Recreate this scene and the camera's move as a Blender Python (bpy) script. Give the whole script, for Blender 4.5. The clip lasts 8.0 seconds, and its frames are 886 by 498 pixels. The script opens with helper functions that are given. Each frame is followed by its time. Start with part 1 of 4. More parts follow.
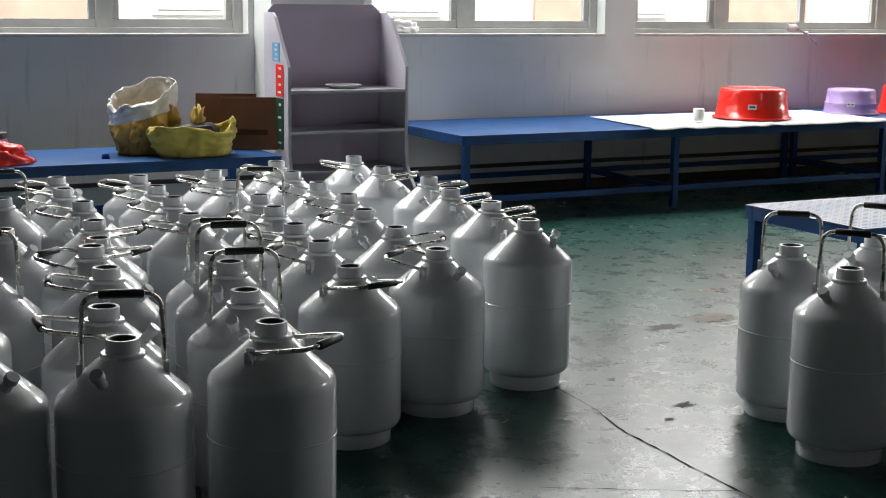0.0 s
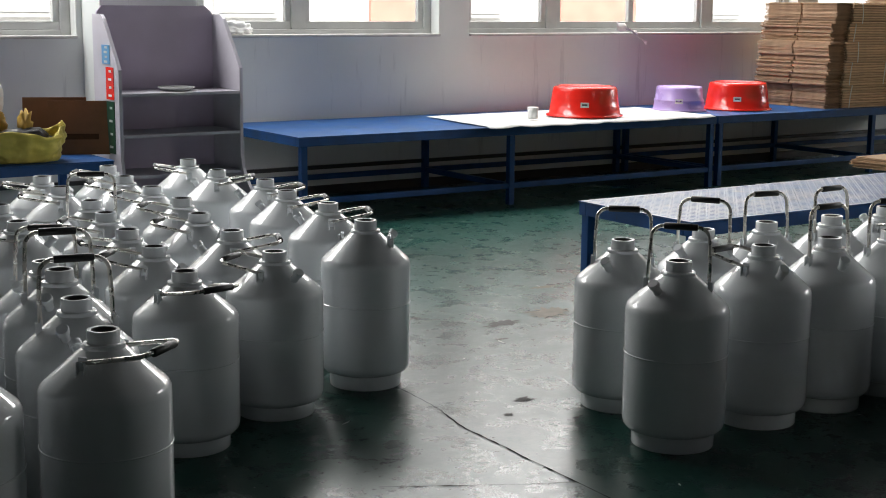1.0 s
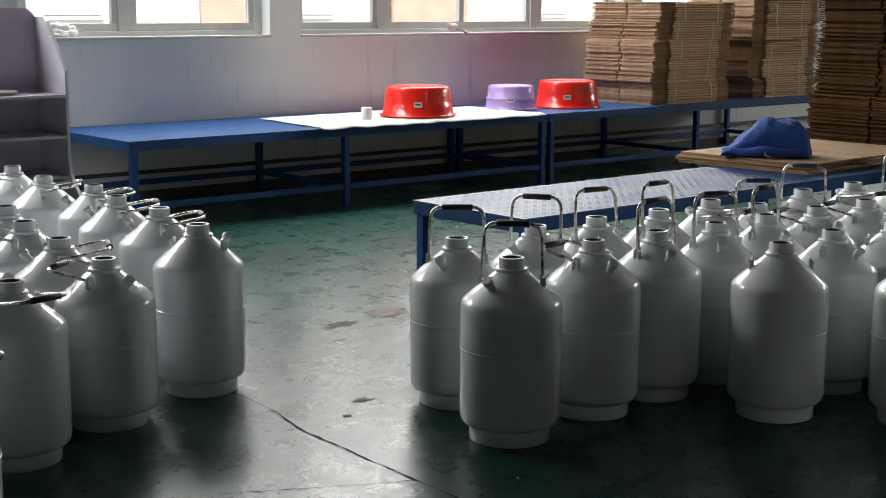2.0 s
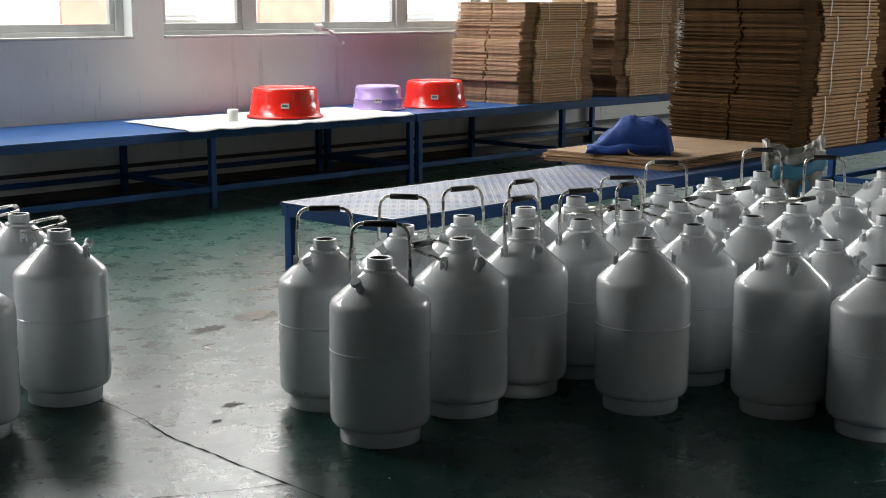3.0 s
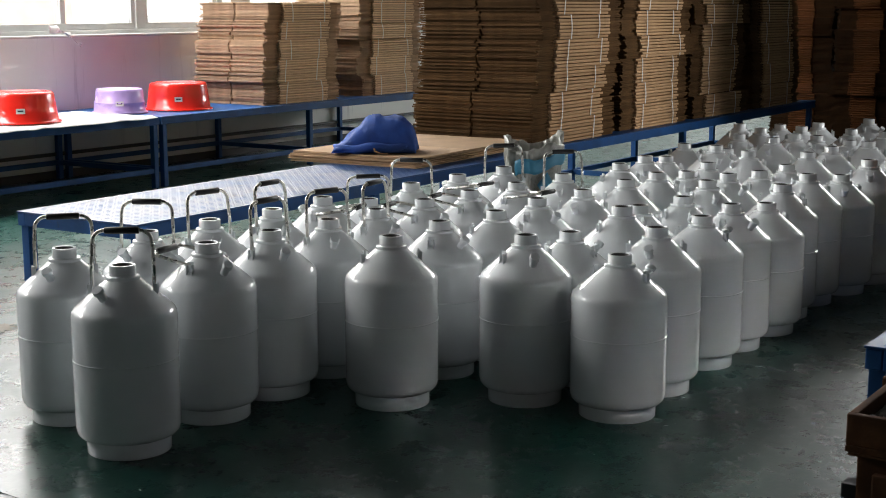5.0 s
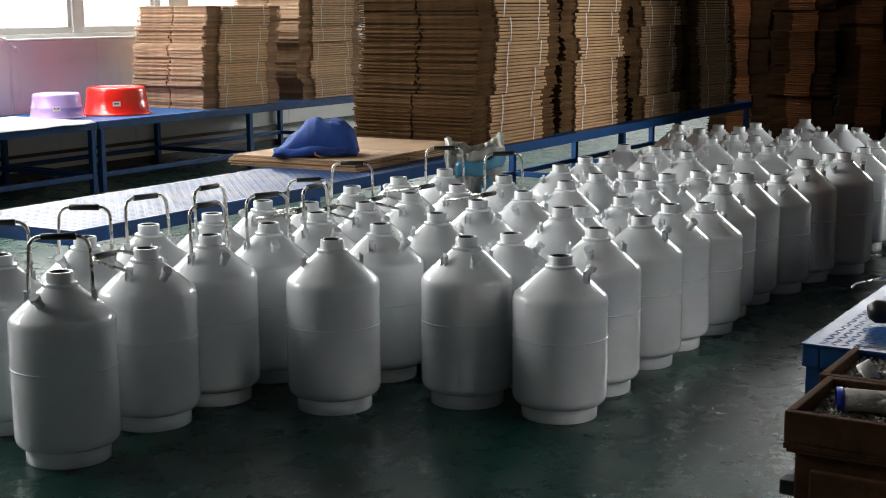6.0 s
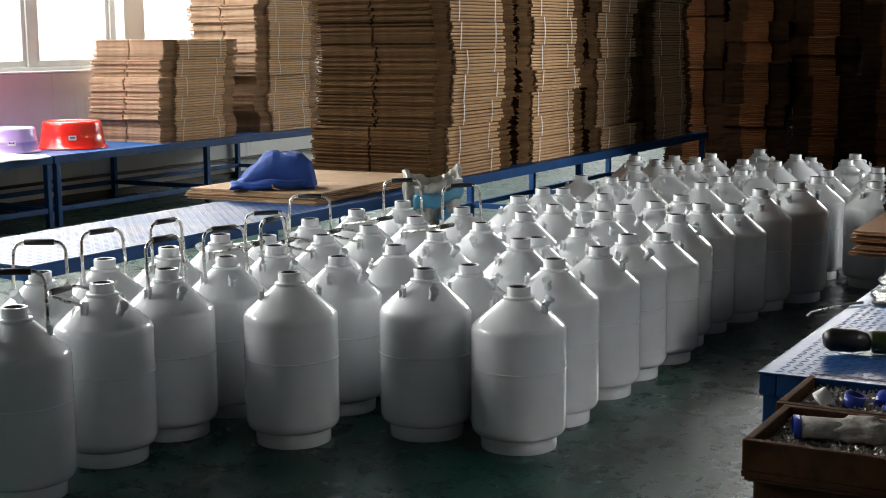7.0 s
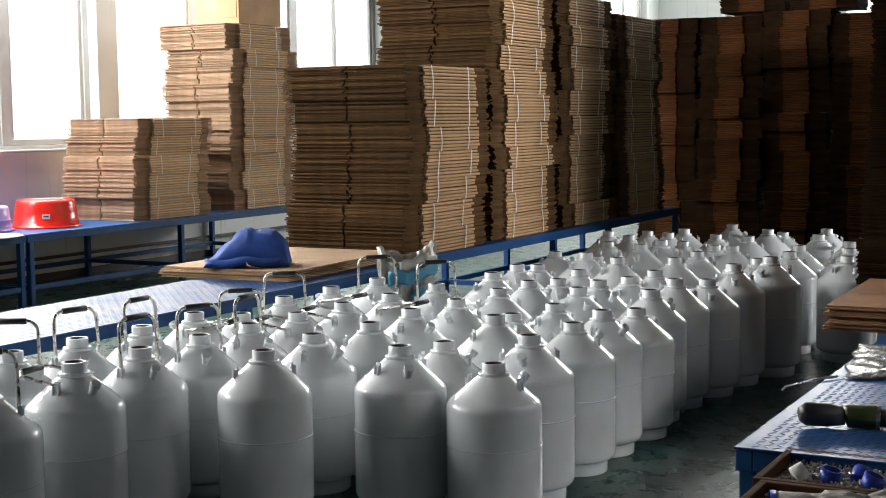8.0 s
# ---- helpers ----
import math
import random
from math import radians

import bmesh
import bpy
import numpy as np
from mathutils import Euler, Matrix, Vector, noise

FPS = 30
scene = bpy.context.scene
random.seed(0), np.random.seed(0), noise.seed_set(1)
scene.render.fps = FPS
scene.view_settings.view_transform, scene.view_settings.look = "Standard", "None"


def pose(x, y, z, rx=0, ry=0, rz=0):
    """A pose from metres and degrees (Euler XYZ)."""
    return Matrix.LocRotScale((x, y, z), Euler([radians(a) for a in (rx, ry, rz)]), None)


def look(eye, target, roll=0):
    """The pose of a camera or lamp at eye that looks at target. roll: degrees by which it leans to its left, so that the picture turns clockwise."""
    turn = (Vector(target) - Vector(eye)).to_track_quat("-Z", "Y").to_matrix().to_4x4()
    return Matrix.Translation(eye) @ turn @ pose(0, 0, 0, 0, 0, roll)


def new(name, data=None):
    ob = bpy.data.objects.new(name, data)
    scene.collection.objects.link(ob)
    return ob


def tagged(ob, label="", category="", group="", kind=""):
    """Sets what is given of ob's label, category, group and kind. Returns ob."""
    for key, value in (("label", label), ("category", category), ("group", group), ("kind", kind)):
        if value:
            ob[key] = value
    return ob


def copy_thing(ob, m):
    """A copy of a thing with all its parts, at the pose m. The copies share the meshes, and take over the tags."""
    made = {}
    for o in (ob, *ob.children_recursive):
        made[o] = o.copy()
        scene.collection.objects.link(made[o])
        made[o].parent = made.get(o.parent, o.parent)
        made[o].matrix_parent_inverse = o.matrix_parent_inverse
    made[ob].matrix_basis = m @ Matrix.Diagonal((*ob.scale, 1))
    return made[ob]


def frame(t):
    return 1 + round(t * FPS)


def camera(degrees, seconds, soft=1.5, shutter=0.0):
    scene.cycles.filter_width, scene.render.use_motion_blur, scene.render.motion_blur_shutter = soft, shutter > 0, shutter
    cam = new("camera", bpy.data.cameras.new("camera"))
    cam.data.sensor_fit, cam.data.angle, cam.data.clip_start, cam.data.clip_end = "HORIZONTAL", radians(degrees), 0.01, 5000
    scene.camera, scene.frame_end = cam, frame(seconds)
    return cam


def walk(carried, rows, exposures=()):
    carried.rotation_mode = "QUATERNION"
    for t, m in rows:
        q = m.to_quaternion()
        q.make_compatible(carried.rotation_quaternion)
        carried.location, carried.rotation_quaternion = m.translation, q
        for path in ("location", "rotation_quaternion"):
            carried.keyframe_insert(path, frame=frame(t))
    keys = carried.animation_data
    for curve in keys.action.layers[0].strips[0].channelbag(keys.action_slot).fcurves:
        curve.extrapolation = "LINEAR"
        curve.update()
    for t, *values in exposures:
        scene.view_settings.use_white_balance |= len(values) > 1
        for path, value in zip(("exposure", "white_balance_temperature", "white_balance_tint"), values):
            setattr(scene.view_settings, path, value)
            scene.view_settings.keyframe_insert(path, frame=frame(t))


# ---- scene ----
cam = camera(35.5, 8.0, soft=1.0)
EYE = 1.27
ROWS = [
    (0.0, 0.058, 0.113, -27.31, -10.22, -0.73),
    (0.5, 0.064, 0.110, -30.06, -10.20, -0.58),
    (1.0, 0.071, 0.105, -33.97, -10.12, -0.56),
    (1.5, 0.077, 0.101, -37.50, -10.08, -0.44),
    (2.8, 0.090, 0.089, -45.25, -10.01, -0.17),
    (3.0, 0.092, 0.088, -46.16, -10.01, -0.16),
    (3.5, 0.095, 0.084, -48.60, -10.03, -0.08),
    (4.0, 0.100, 0.079, -51.54, -10.03, 0.04),
    (4.5, 0.103, 0.074, -54.19, -10.02, 0.08),
    (5.0, 0.106, 0.070, -56.49, -10.00, 0.10),
    (5.2, 0.107, 0.068, -57.28, -9.99, 0.15),
    (6.3, 0.110, 0.064, -59.56, -9.90, 0.38),
    (6.5, 0.110, 0.063, -60.06, -9.83, 0.41),
    (7.0, 0.111, 0.062, -60.66, -8.59, 0.48),
    (7.5, 0.111, 0.061, -61.19, -6.94, 0.59),
    (8.0, 0.112, 0.060, -61.72, -5.43, 0.69),
]
EXPOSURES = [(0.0, 1.78), (1.0, 1.72), (3.0, 1.82), (4.5, 2.2), (6.5, 2.5), (8.0, 2.66)]
walk(cam, [(t, pose(x, y, EYE, 90 + p, r, yaw)) for t, x, y, yaw, p, r in ROWS], EXPOSURES)

# ---- light: overcast sky through the windows ----
world = bpy.data.worlds.new("overcast_sky")
scene.world = world
world.use_nodes = True
wn = world.node_tree.nodes
sky = wn.new("ShaderNodeTexSky")
sky.sky_type = "NISHITA"
sky.sun_disc = False
sky.sun_elevation, sky.sun_rotation = radians(48), radians(200)
sky.air_density, sky.dust_density, sky.ozone_density = 1.2, 4.0, 1.0
haze = wn.new("ShaderNodeMixRGB")
haze.inputs[0].default_value = 0.7
haze.inputs[2].default_value = (7.35, 7.35, 7.25, 1)
wl = world.node_tree.links
wl.new(sky.outputs[0], haze.inputs[1])
wl.new(haze.outputs[0], wn["Background"].inputs[0])
wn["Background"].inputs[1].default_value = 0.15
sun = new("sun", bpy.data.lights.new("sun", "SUN"))
sun.data.energy, sun.data.angle, sun.data.color = 2.0, radians(14), (1.0, 0.97, 0.93)
sun.matrix_world = look((0, -10, 12), (2, 4, 0))


def window_lamp(x, y, z, wide, high, turn, power, tilt=75):
    lamp = new("window_skylight", bpy.data.lights.new("window_skylight", "AREA"))
    lamp.data.shape, lamp.data.size, lamp.data.size_y = "RECTANGLE", wide, high
    lamp.data.energy, lamp.data.color = power, (1.0, 0.99, 0.97)
    lamp.matrix_world = pose(x, y, z, tilt, 0, turn)


# added lamp in an assumed south window, out of view, for the near stacks
window_lamp(12.0, -7.05, 3.0, 2.4, 3.2, 0, 260, 90)
# the high east window at the end of the hall
window_lamp(22.95, 3.1, 5.0, 6.4, 2.6, 90, 200, 90)
# the upper lights of the tall north windows
for cx, wide, each in ((1.75, 2.0, 18), (4.56, 1.6, 16), (7.38, 3.1, 14), (10.4, 2.0, 9)):
    window_lamp(cx, 8.23, 2.95, wide, 1.1, 180, each * wide, 36)

# ---- materials ----


def material(name, colour, rough=0.5, metal=0.0, vary=0.15, scale=6.0, bump=0.1, bump_scale=80.0, coat=0.0,
             second=None, spots=(0.5, 0.62), random_tone=0.0, transmission=0.0):
    m = bpy.data.materials.new(name)
    m.use_nodes = True
    t = m.node_tree
    n, link = t.nodes, t.links.new
    p = n["Principled BSDF"]
    p.inputs["Metallic"].default_value = metal
    p.inputs["Coat Weight"].default_value = coat
    p.inputs["Coat Roughness"].default_value = 0.03
    p.inputs["Transmission Weight"].default_value = transmission
    co = n.new("ShaderNodeTexCoord")
    big = n.new("ShaderNodeTexNoise")
    big.inputs["Scale"].default_value, big.inputs["Detail"].default_value = scale, 6
    link(co.outputs["Object"], big.inputs["Vector"])
    tone = n.new("ShaderNodeMapRange")
    tone.inputs["From Min"].default_value, tone.inputs["From Max"].default_value = 0.3, 0.7
    tone.inputs["To Min"].default_value, tone.inputs["To Max"].default_value = 1 - vary, 1 + vary
    link(big.outputs["Fac"], tone.inputs["Value"])
    mul = n.new("ShaderNodeMixRGB")
    mul.blend_type = "MULTIPLY"
    mul.inputs[0].default_value = 1.0
    mul.inputs[1].default_value = (*colour, 1)
    link(tone.outputs[0], mul.inputs[2])
    out = mul.outputs[0]
    if second:
        spot = n.new("ShaderNodeTexNoise")
        spot.inputs["Scale"].default_value, spot.inputs["Detail"].default_value = scale * 2.3, 9
        spot.inputs["Roughness"].default_value = 0.65
        link(co.outputs["Object"], spot.inputs["Vector"])
        edge = n.new("ShaderNodeMapRange")
        edge.inputs["From Min"].default_value, edge.inputs["From Max"].default_value = spots
        link(spot.outputs["Fac"], edge.inputs["Value"])
        mix = n.new("ShaderNodeMixRGB")
        link(edge.outputs[0], mix.inputs[0])
        link(out, mix.inputs[1])
        mix.inputs[2].default_value = (*second, 1)
        out = mix.outputs[0]
    if random_tone:
        info = n.new("ShaderNodeObjectInfo")
        rr = n.new("ShaderNodeMapRange")
        rr.inputs["To Min"].default_value, rr.inputs["To Max"].default_value = 1 - random_tone, 1 + random_tone
        link(info.outputs["Random"], rr.inputs["Value"])
        rm = n.new("ShaderNodeMixRGB")
        rm.blend_type = "MULTIPLY"
        rm.inputs[0].default_value = 1.0
        link(out, rm.inputs[1])
        link(rr.outputs[0], rm.inputs[2])
        out = rm.outputs[0]
    link(out, p.inputs["Base Color"])
    fine = n.new("ShaderNodeTexNoise")
    fine.inputs["Scale"].default_value, fine.inputs["Detail"].default_value = bump_scale, 4
    link(co.outputs["Object"], fine.inputs["Vector"])
    rg = n.new("ShaderNodeMapRange")
    rg.inputs["To Min"].default_value, rg.inputs["To Max"].default_value = max(0.02, rough - 0.12), min(1, rough + 0.12)
    link(big.outputs["Fac"], rg.inputs["Value"])
    link(rg.outputs[0], p.inputs["Roughness"])
    if bump:
        b = n.new("ShaderNodeBump")
        b.inputs["Strength"].default_value, b.inputs["Distance"].default_value = bump, 0.004
        link(fine.outputs["Fac"], b.inputs["Height"])
        link(b.outputs[0], p.inputs["Normal"])
    return m


TANK_PAINT = material("tank_paint", (0.72, 0.75, 0.77), 0.5, vary=0.05, scale=4, bump=0.015, bump_scale=25, coat=1.0, random_tone=0.05)
TANK_HOLE = material("neck_hole_shade", (0.03, 0.03, 0.03), 0.6)
STEEL = material("steel_tube", (0.62, 0.6, 0.56), 0.28, metal=1.0, vary=0.12, scale=30)
GRIP = material("black_rubber", (0.015, 0.015, 0.016), 0.5, vary=0.2)
BLUE = material("blue_paint", (0.005, 0.058, 0.195), 0.5, vary=0.25, scale=7, second=(0.03, 0.04, 0.06), spots=(0.62, 0.72))
CARD = material("cardboard", (0.42, 0.27, 0.15), 0.85, vary=0.16, scale=5, bump=0.3, bump_scale=120, random_tone=0.28)
FOLD = material("kraft_board_fold", (0.52, 0.335, 0.185), 0.8, vary=0.12, scale=7, bump=0.25, bump_scale=90, random_tone=0.12)
# raw edges are darker board; shade of the west faces is added on top
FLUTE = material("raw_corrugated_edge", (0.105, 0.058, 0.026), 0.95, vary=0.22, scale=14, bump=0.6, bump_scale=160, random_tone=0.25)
# lighter copies: brightness of the wall bench stacks is put into the colour
FOLD_LIT = material("lit_kraft_fold", (0.72, 0.51, 0.33), 0.8, vary=0.1, scale=7, bump=0.25, bump_scale=90, random_tone=0.1)
FLUTE_LIT = material("lit_corrugated_edge", (0.36, 0.245, 0.16), 0.95, vary=0.2, scale=14, bump=0.6, bump_scale=160, random_tone=0.2)
# reddish board copies with the far stacks' deep shade put into the colour
FOLD_SHADED = material("shaded_reddish_fold", (0.10, 0.037, 0.013), 0.85, vary=0.2, scale=6, bump=0.25, bump_scale=90, random_tone=0.25)
FLUTE_SHADED = material("shaded_reddish_edge", (0.026, 0.013, 0.006), 0.95, vary=0.22, scale=14, bump=0.5, bump_scale=160, random_tone=0.2)
CARD_DARK = material("dark_cardboard", (0.22, 0.10, 0.045), 0.85, vary=0.2, scale=5, bump=0.2, random_tone=0.2)
STRAP = material("white_strap", (0.75, 0.75, 0.72), 0.4, vary=0.08)
# dark colour for walls out of view, so they bounce little light
LOW_BOUNCE_WALL = material("low_bounce_wall_paint", (0.08, 0.085, 0.09), 0.8, vary=0.15, scale=1.2, bump=0.12, bump_scale=25)
WALL = material("wall_paint", (0.655, 0.68, 0.665), 0.75, vary=0.07, scale=1.2, bump=0.12, bump_scale=25, second=(0.33, 0.345, 0.35), spots=(0.58, 0.80))
spot = [n for n in WALL.node_tree.nodes if n.type == "TEX_NOISE"][1]
drip = WALL.node_tree.nodes.new("ShaderNodeMapping")
drip.inputs["Scale"].default_value = (4.0, 4.0, 0.35)
WALL.node_tree.links.new(WALL.node_tree.nodes["Texture Coordinate"].outputs["Object"], drip.inputs[0])
WALL.node_tree.links.new(drip.outputs[0], spot.inputs["Vector"])
# the ceiling stays out of view; its dark colour limits bounce
CEIL = material("low_bounce_ceiling", (0.10, 0.10, 0.10), 0.8, vary=0.08, scale=1)
FRAME = material("window_frame_paint", (0.48, 0.49, 0.48), 0.45, vary=0.08, scale=9)
SILL = material("sill_cement", (0.50, 0.49, 0.47), 0.75, vary=0.2, scale=9)
LILAC = material("lilac_board", (0.50, 0.43, 0.54), 0.5, vary=0.07, scale=4, bump=0.04)
LILAC_EDGE = material("grey_lilac_edge", (0.5, 0.48, 0.54), 0.5, vary=0.08)
RED_PLASTIC = material("red_plastic", (0.85, 0.026, 0.016), 0.22, vary=0.05, coat=0.3, bump=0.02)
LILAC_PLASTIC = material("lilac_plastic", (0.44, 0.32, 0.66), 0.3, vary=0.05, coat=0.2, bump=0.02)
WHITE_CLOTH = material("white_sheet", (0.60, 0.60, 0.585), 0.8, vary=0.08, scale=9, bump=0.3, bump_scale=40)
BLUE_CLOTH = material("blue_cloth", (0.02, 0.07, 0.30), 0.85, vary=0.25, scale=14, bump=0.4, bump_scale=300)
WOOD = material("oiled_wood", (0.085, 0.036, 0.014), 0.8, vary=0.35, scale=10, bump=0.2, second=(0.05, 0.022, 0.01), spots=(0.5, 0.7))
WHITE_PLASTIC = material("white_film", (0.78, 0.78, 0.76), 0.35, vary=0.1, scale=12, bump=0.3, bump_scale=30)
YELLOW_SACK = material("yellow_woven_sack", (0.52, 0.42, 0.08), 0.6, vary=0.25, scale=10, bump=0.4, bump_scale=60)
TAN_SACK = material("tan_paper_sack", (0.5, 0.32, 0.07), 0.7, vary=0.3, scale=9, bump=0.4, bump_scale=30, second=(0.2, 0.12, 0.04), spots=(0.55, 0.65))
SCREW = material("zinc_screws", (0.40, 0.37, 0.32), 0.42, metal=0.6, vary=0.4, scale=60)
BLUE_PLASTIC = material("blue_plastic_cap", (0.02, 0.05, 0.4), 0.35, vary=0.1)
GREEN_PLASTIC = material("green_tool_plastic", (0.030, 0.045, 0.010), 0.4, vary=0.2)
STICKER_BLUE = material("blue_sticker", (0.10, 0.32, 0.58), 0.4, vary=0.2)
STICKER_GREEN = material("green_sticker", (0.012, 0.06, 0.03), 0.4, vary=0.2)
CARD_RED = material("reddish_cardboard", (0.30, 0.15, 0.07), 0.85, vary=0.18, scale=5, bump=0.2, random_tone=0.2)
BLACK_PLASTIC = material("black_plastic", (0.012, 0.012, 0.012), 0.4, vary=0.2)
KNIT = material("grey_knit", (0.45, 0.42, 0.38), 0.95, vary=0.2, scale=40, bump=0.6, bump_scale=250)
BRICK = material("pale_red_brick", (0.52, 0.27, 0.21), 0.85, vary=0.12, scale=3, random_tone=0.1)
RENDER_COAT = material("pale_facade_render", (0.74, 0.74, 0.73), 0.85, vary=0.08, scale=1)
GROUND = material("concrete_yard", (0.32, 0.31, 0.29), 0.9, vary=0.15, scale=1)
DARK_IRON = material("dark_iron", (0.02, 0.022, 0.025), 0.5, vary=0.3)


TREAD = material("blue_tread_plate", (0.012, 0.060, 0.19), 0.38, vary=0.2, scale=5, bump=0.15, bump_scale=60, second=(0.10, 0.11, 0.13), spots=(0.58, 0.75))


def floor_material():
    """Green epoxy paint, scuffed grey, with chipped patches and scratches."""
    m = bpy.data.materials.new("green_floor_paint")
    m.use_nodes = True
    n, link = m.node_tree.nodes, m.node_tree.links.new
    p = n["Principled BSDF"]
    co = n.new("ShaderNodeTexCoord")

    def noise_at(scale, detail=6, rough=0.55, stretch=None):
        t = n.new("ShaderNodeTexNoise")
        t.inputs["Scale"].default_value, t.inputs["Detail"].default_value, t.inputs["Roughness"].default_value = scale, detail, rough
        if stretch:
            mp = n.new("ShaderNodeMapping")
            mp.inputs["Scale"].default_value, mp.inputs["Rotation"].default_value = stretch[:3], (0, 0, stretch[3])
            link(co.outputs["Object"], mp.inputs[0]); link(mp.outputs[0], t.inputs["Vector"])
        else:
            link(co.outputs["Object"], t.inputs["Vector"])
        return t.outputs["Fac"]

    def step(value, lo, hi, a=0.0, b=1.0):
        r = n.new("ShaderNodeMapRange")
        r.inputs["From Min"].default_value, r.inputs["From Max"].default_value = lo, hi
        r.inputs["To Min"].default_value, r.inputs["To Max"].default_value = a, b
        link(value, r.inputs["Value"])
        return r.outputs[0]

    def mix(f, a, b):
        x = n.new("ShaderNodeMixRGB")
        link(f, x.inputs[0])
        for k, c in ((1, a), (2, b)):
            if isinstance(c, tuple):
                x.inputs[k].default_value = (*c, 1)
            else:
                link(c, x.inputs[k])
        return x.outputs[0]
    base = mix(step(noise_at(0.9), 0.35, 0.65), (0.0016, 0.030, 0.022), (0.004, 0.054, 0.040))
    base = mix(step(noise_at(7.0, 12, 0.8), 0.45, 0.85, 0, 0.22), base, (0.03, 0.05, 0.043))
    base = mix(step(noise_at(1.6, 4, 0.6, (1, 9, 1, 0.5)), 0.64, 0.74, 0, 0.22), base, (0.08, 0.12, 0.10))
    base = mix(step(noise_at(30, 3, 0.6), 0.72, 0.76), base, (0.35, 0.34, 0.31))
    link(base, p.inputs["Base Color"])
    p.inputs["Specular IOR Level"].default_value = 0.42
    r1 = step(noise_at(6.0, 12, 0.8), 0.3, 0.75, 0.20, 0.40)
    link(r1, p.inputs["Roughness"])
    b = n.new("ShaderNodeBump")
    b.inputs["Strength"].default_value, b.inputs["Distance"].default_value = 0.10, 0.006
    link(noise_at(5.5, 8, 0.6), b.inputs["Height"])
    b2 = n.new("ShaderNodeBump")
    b2.inputs["Strength"].default_value, b2.inputs["Distance"].default_value = 0.12, 0.002
    link(noise_at(60, 5, 0.6), b2.inputs["Height"])
    link(b.outputs[0], b2.inputs["Normal"])
    link(b2.outputs[0], p.inputs["Normal"])
    return m


TREAD.node_tree.nodes["Principled BSDF"].inputs["Specular IOR Level"].default_value = 0.36
for dull, level in ((WOOD, 0.2), (FOLD, 0.12), (FLUTE, 0.06), (FOLD_LIT, 0.15), (FLUTE_LIT, 0.1), (FOLD_SHADED, 0.1), (FLUTE_SHADED, 0.04), (BLUE, 0.3)):
    dull.node_tree.nodes["Principled BSDF"].inputs["Specular IOR Level"].default_value = level
FLOOR = floor_material()


def glass_material():
    m = bpy.data.materials.new("window_glass")
    m.use_nodes = True
    p = m.node_tree.nodes["Principled BSDF"]
    p.inputs["Transmission Weight"].default_value = 1.0
    p.inputs["Roughness"].default_value = 0.0
    p.inputs["IOR"].default_value = 1.1
    return m


GLASS = glass_material()

# ---- building blocks ----


def mesh_of(name, bm, mat, smooth=False):
    me = bpy.data.meshes.new(name)
    bm.normal_update()
    bm.to_mesh(me)
    bm.free()
    for m in (mat if isinstance(mat, (list, tuple)) else (mat,)):
        me.materials.append(m)
    if smooth:
        for f in me.polygons:
            f.use_smooth = True
    return me


def part(name, bm, mat, parent=None, label="", at=None, smooth=False):
    ob = new(name, bm if isinstance(bm, bpy.types.Mesh) else mesh_of(name, bm, mat, smooth))
    if parent is not None:
        ob.parent = parent
    if at is not None:
        ob.matrix_basis = at
    return tagged(ob, label)


def thing(name, label, category, at=None, group="", kind=""):
    ob = new(name)
    ob.empty_display_size = 0.1
    if at is not None:
        ob.matrix_basis = at
    return tagged(ob, label, category, group, kind)


def box(bm, x0, x1, y0, y1, z0, z1, bevel=0.0):
    made = bmesh.ops.create_cube(bm, size=1.0)["verts"]
    for v in made:
        v.co = Vector((x0 + (v.co.x + 0.5) * (x1 - x0), y0 + (v.co.y + 0.5) * (y1 - y0), z0 + (v.co.z + 0.5) * (z1 - z0)))
    if bevel:
        edges = list({e for v in made for e in v.link_edges})
        bmesh.ops.bevel(bm, geom=edges, offset=bevel, segments=2, affect="EDGES", profile=0.6)
    return bm


def block(x0, x1, y0, y1, z0, z1, bevel=0.0):
    return box(bmesh.new(), x0, x1, y0, y1, z0, z1, bevel)


def lathe(profile, seg=40, sx=1.0, sy=1.0, close=False):
    """A turned solid from (radius, height) pairs."""
    bm = bmesh.new()
    rings = []
    for r, z in profile:
        if r < 1e-6:
            rings.append([bm.verts.new((0, 0, z))])
        else:
            rings.append([bm.verts.new((r * sx * math.cos(2 * math.pi * k / seg), r * sy * math.sin(2 * math.pi * k / seg), z)) for k in range(seg)])
    for a, b in zip(rings, rings[1:]):
        for k in range(seg):
            j = (k + 1) % seg
            if len(a) == 1 and len(b) == 1:
                continue
            if len(a) == 1:
                bm.faces.new((a[0], b[k], b[j]))
            elif len(b) == 1:
                bm.faces.new((a[k], a[j], b[0]))
            else:
                bm.faces.new((a[k], a[j], b[j], b[k]))
    bmesh.ops.recalc_face_normals(bm, faces=bm.faces)
    return bm


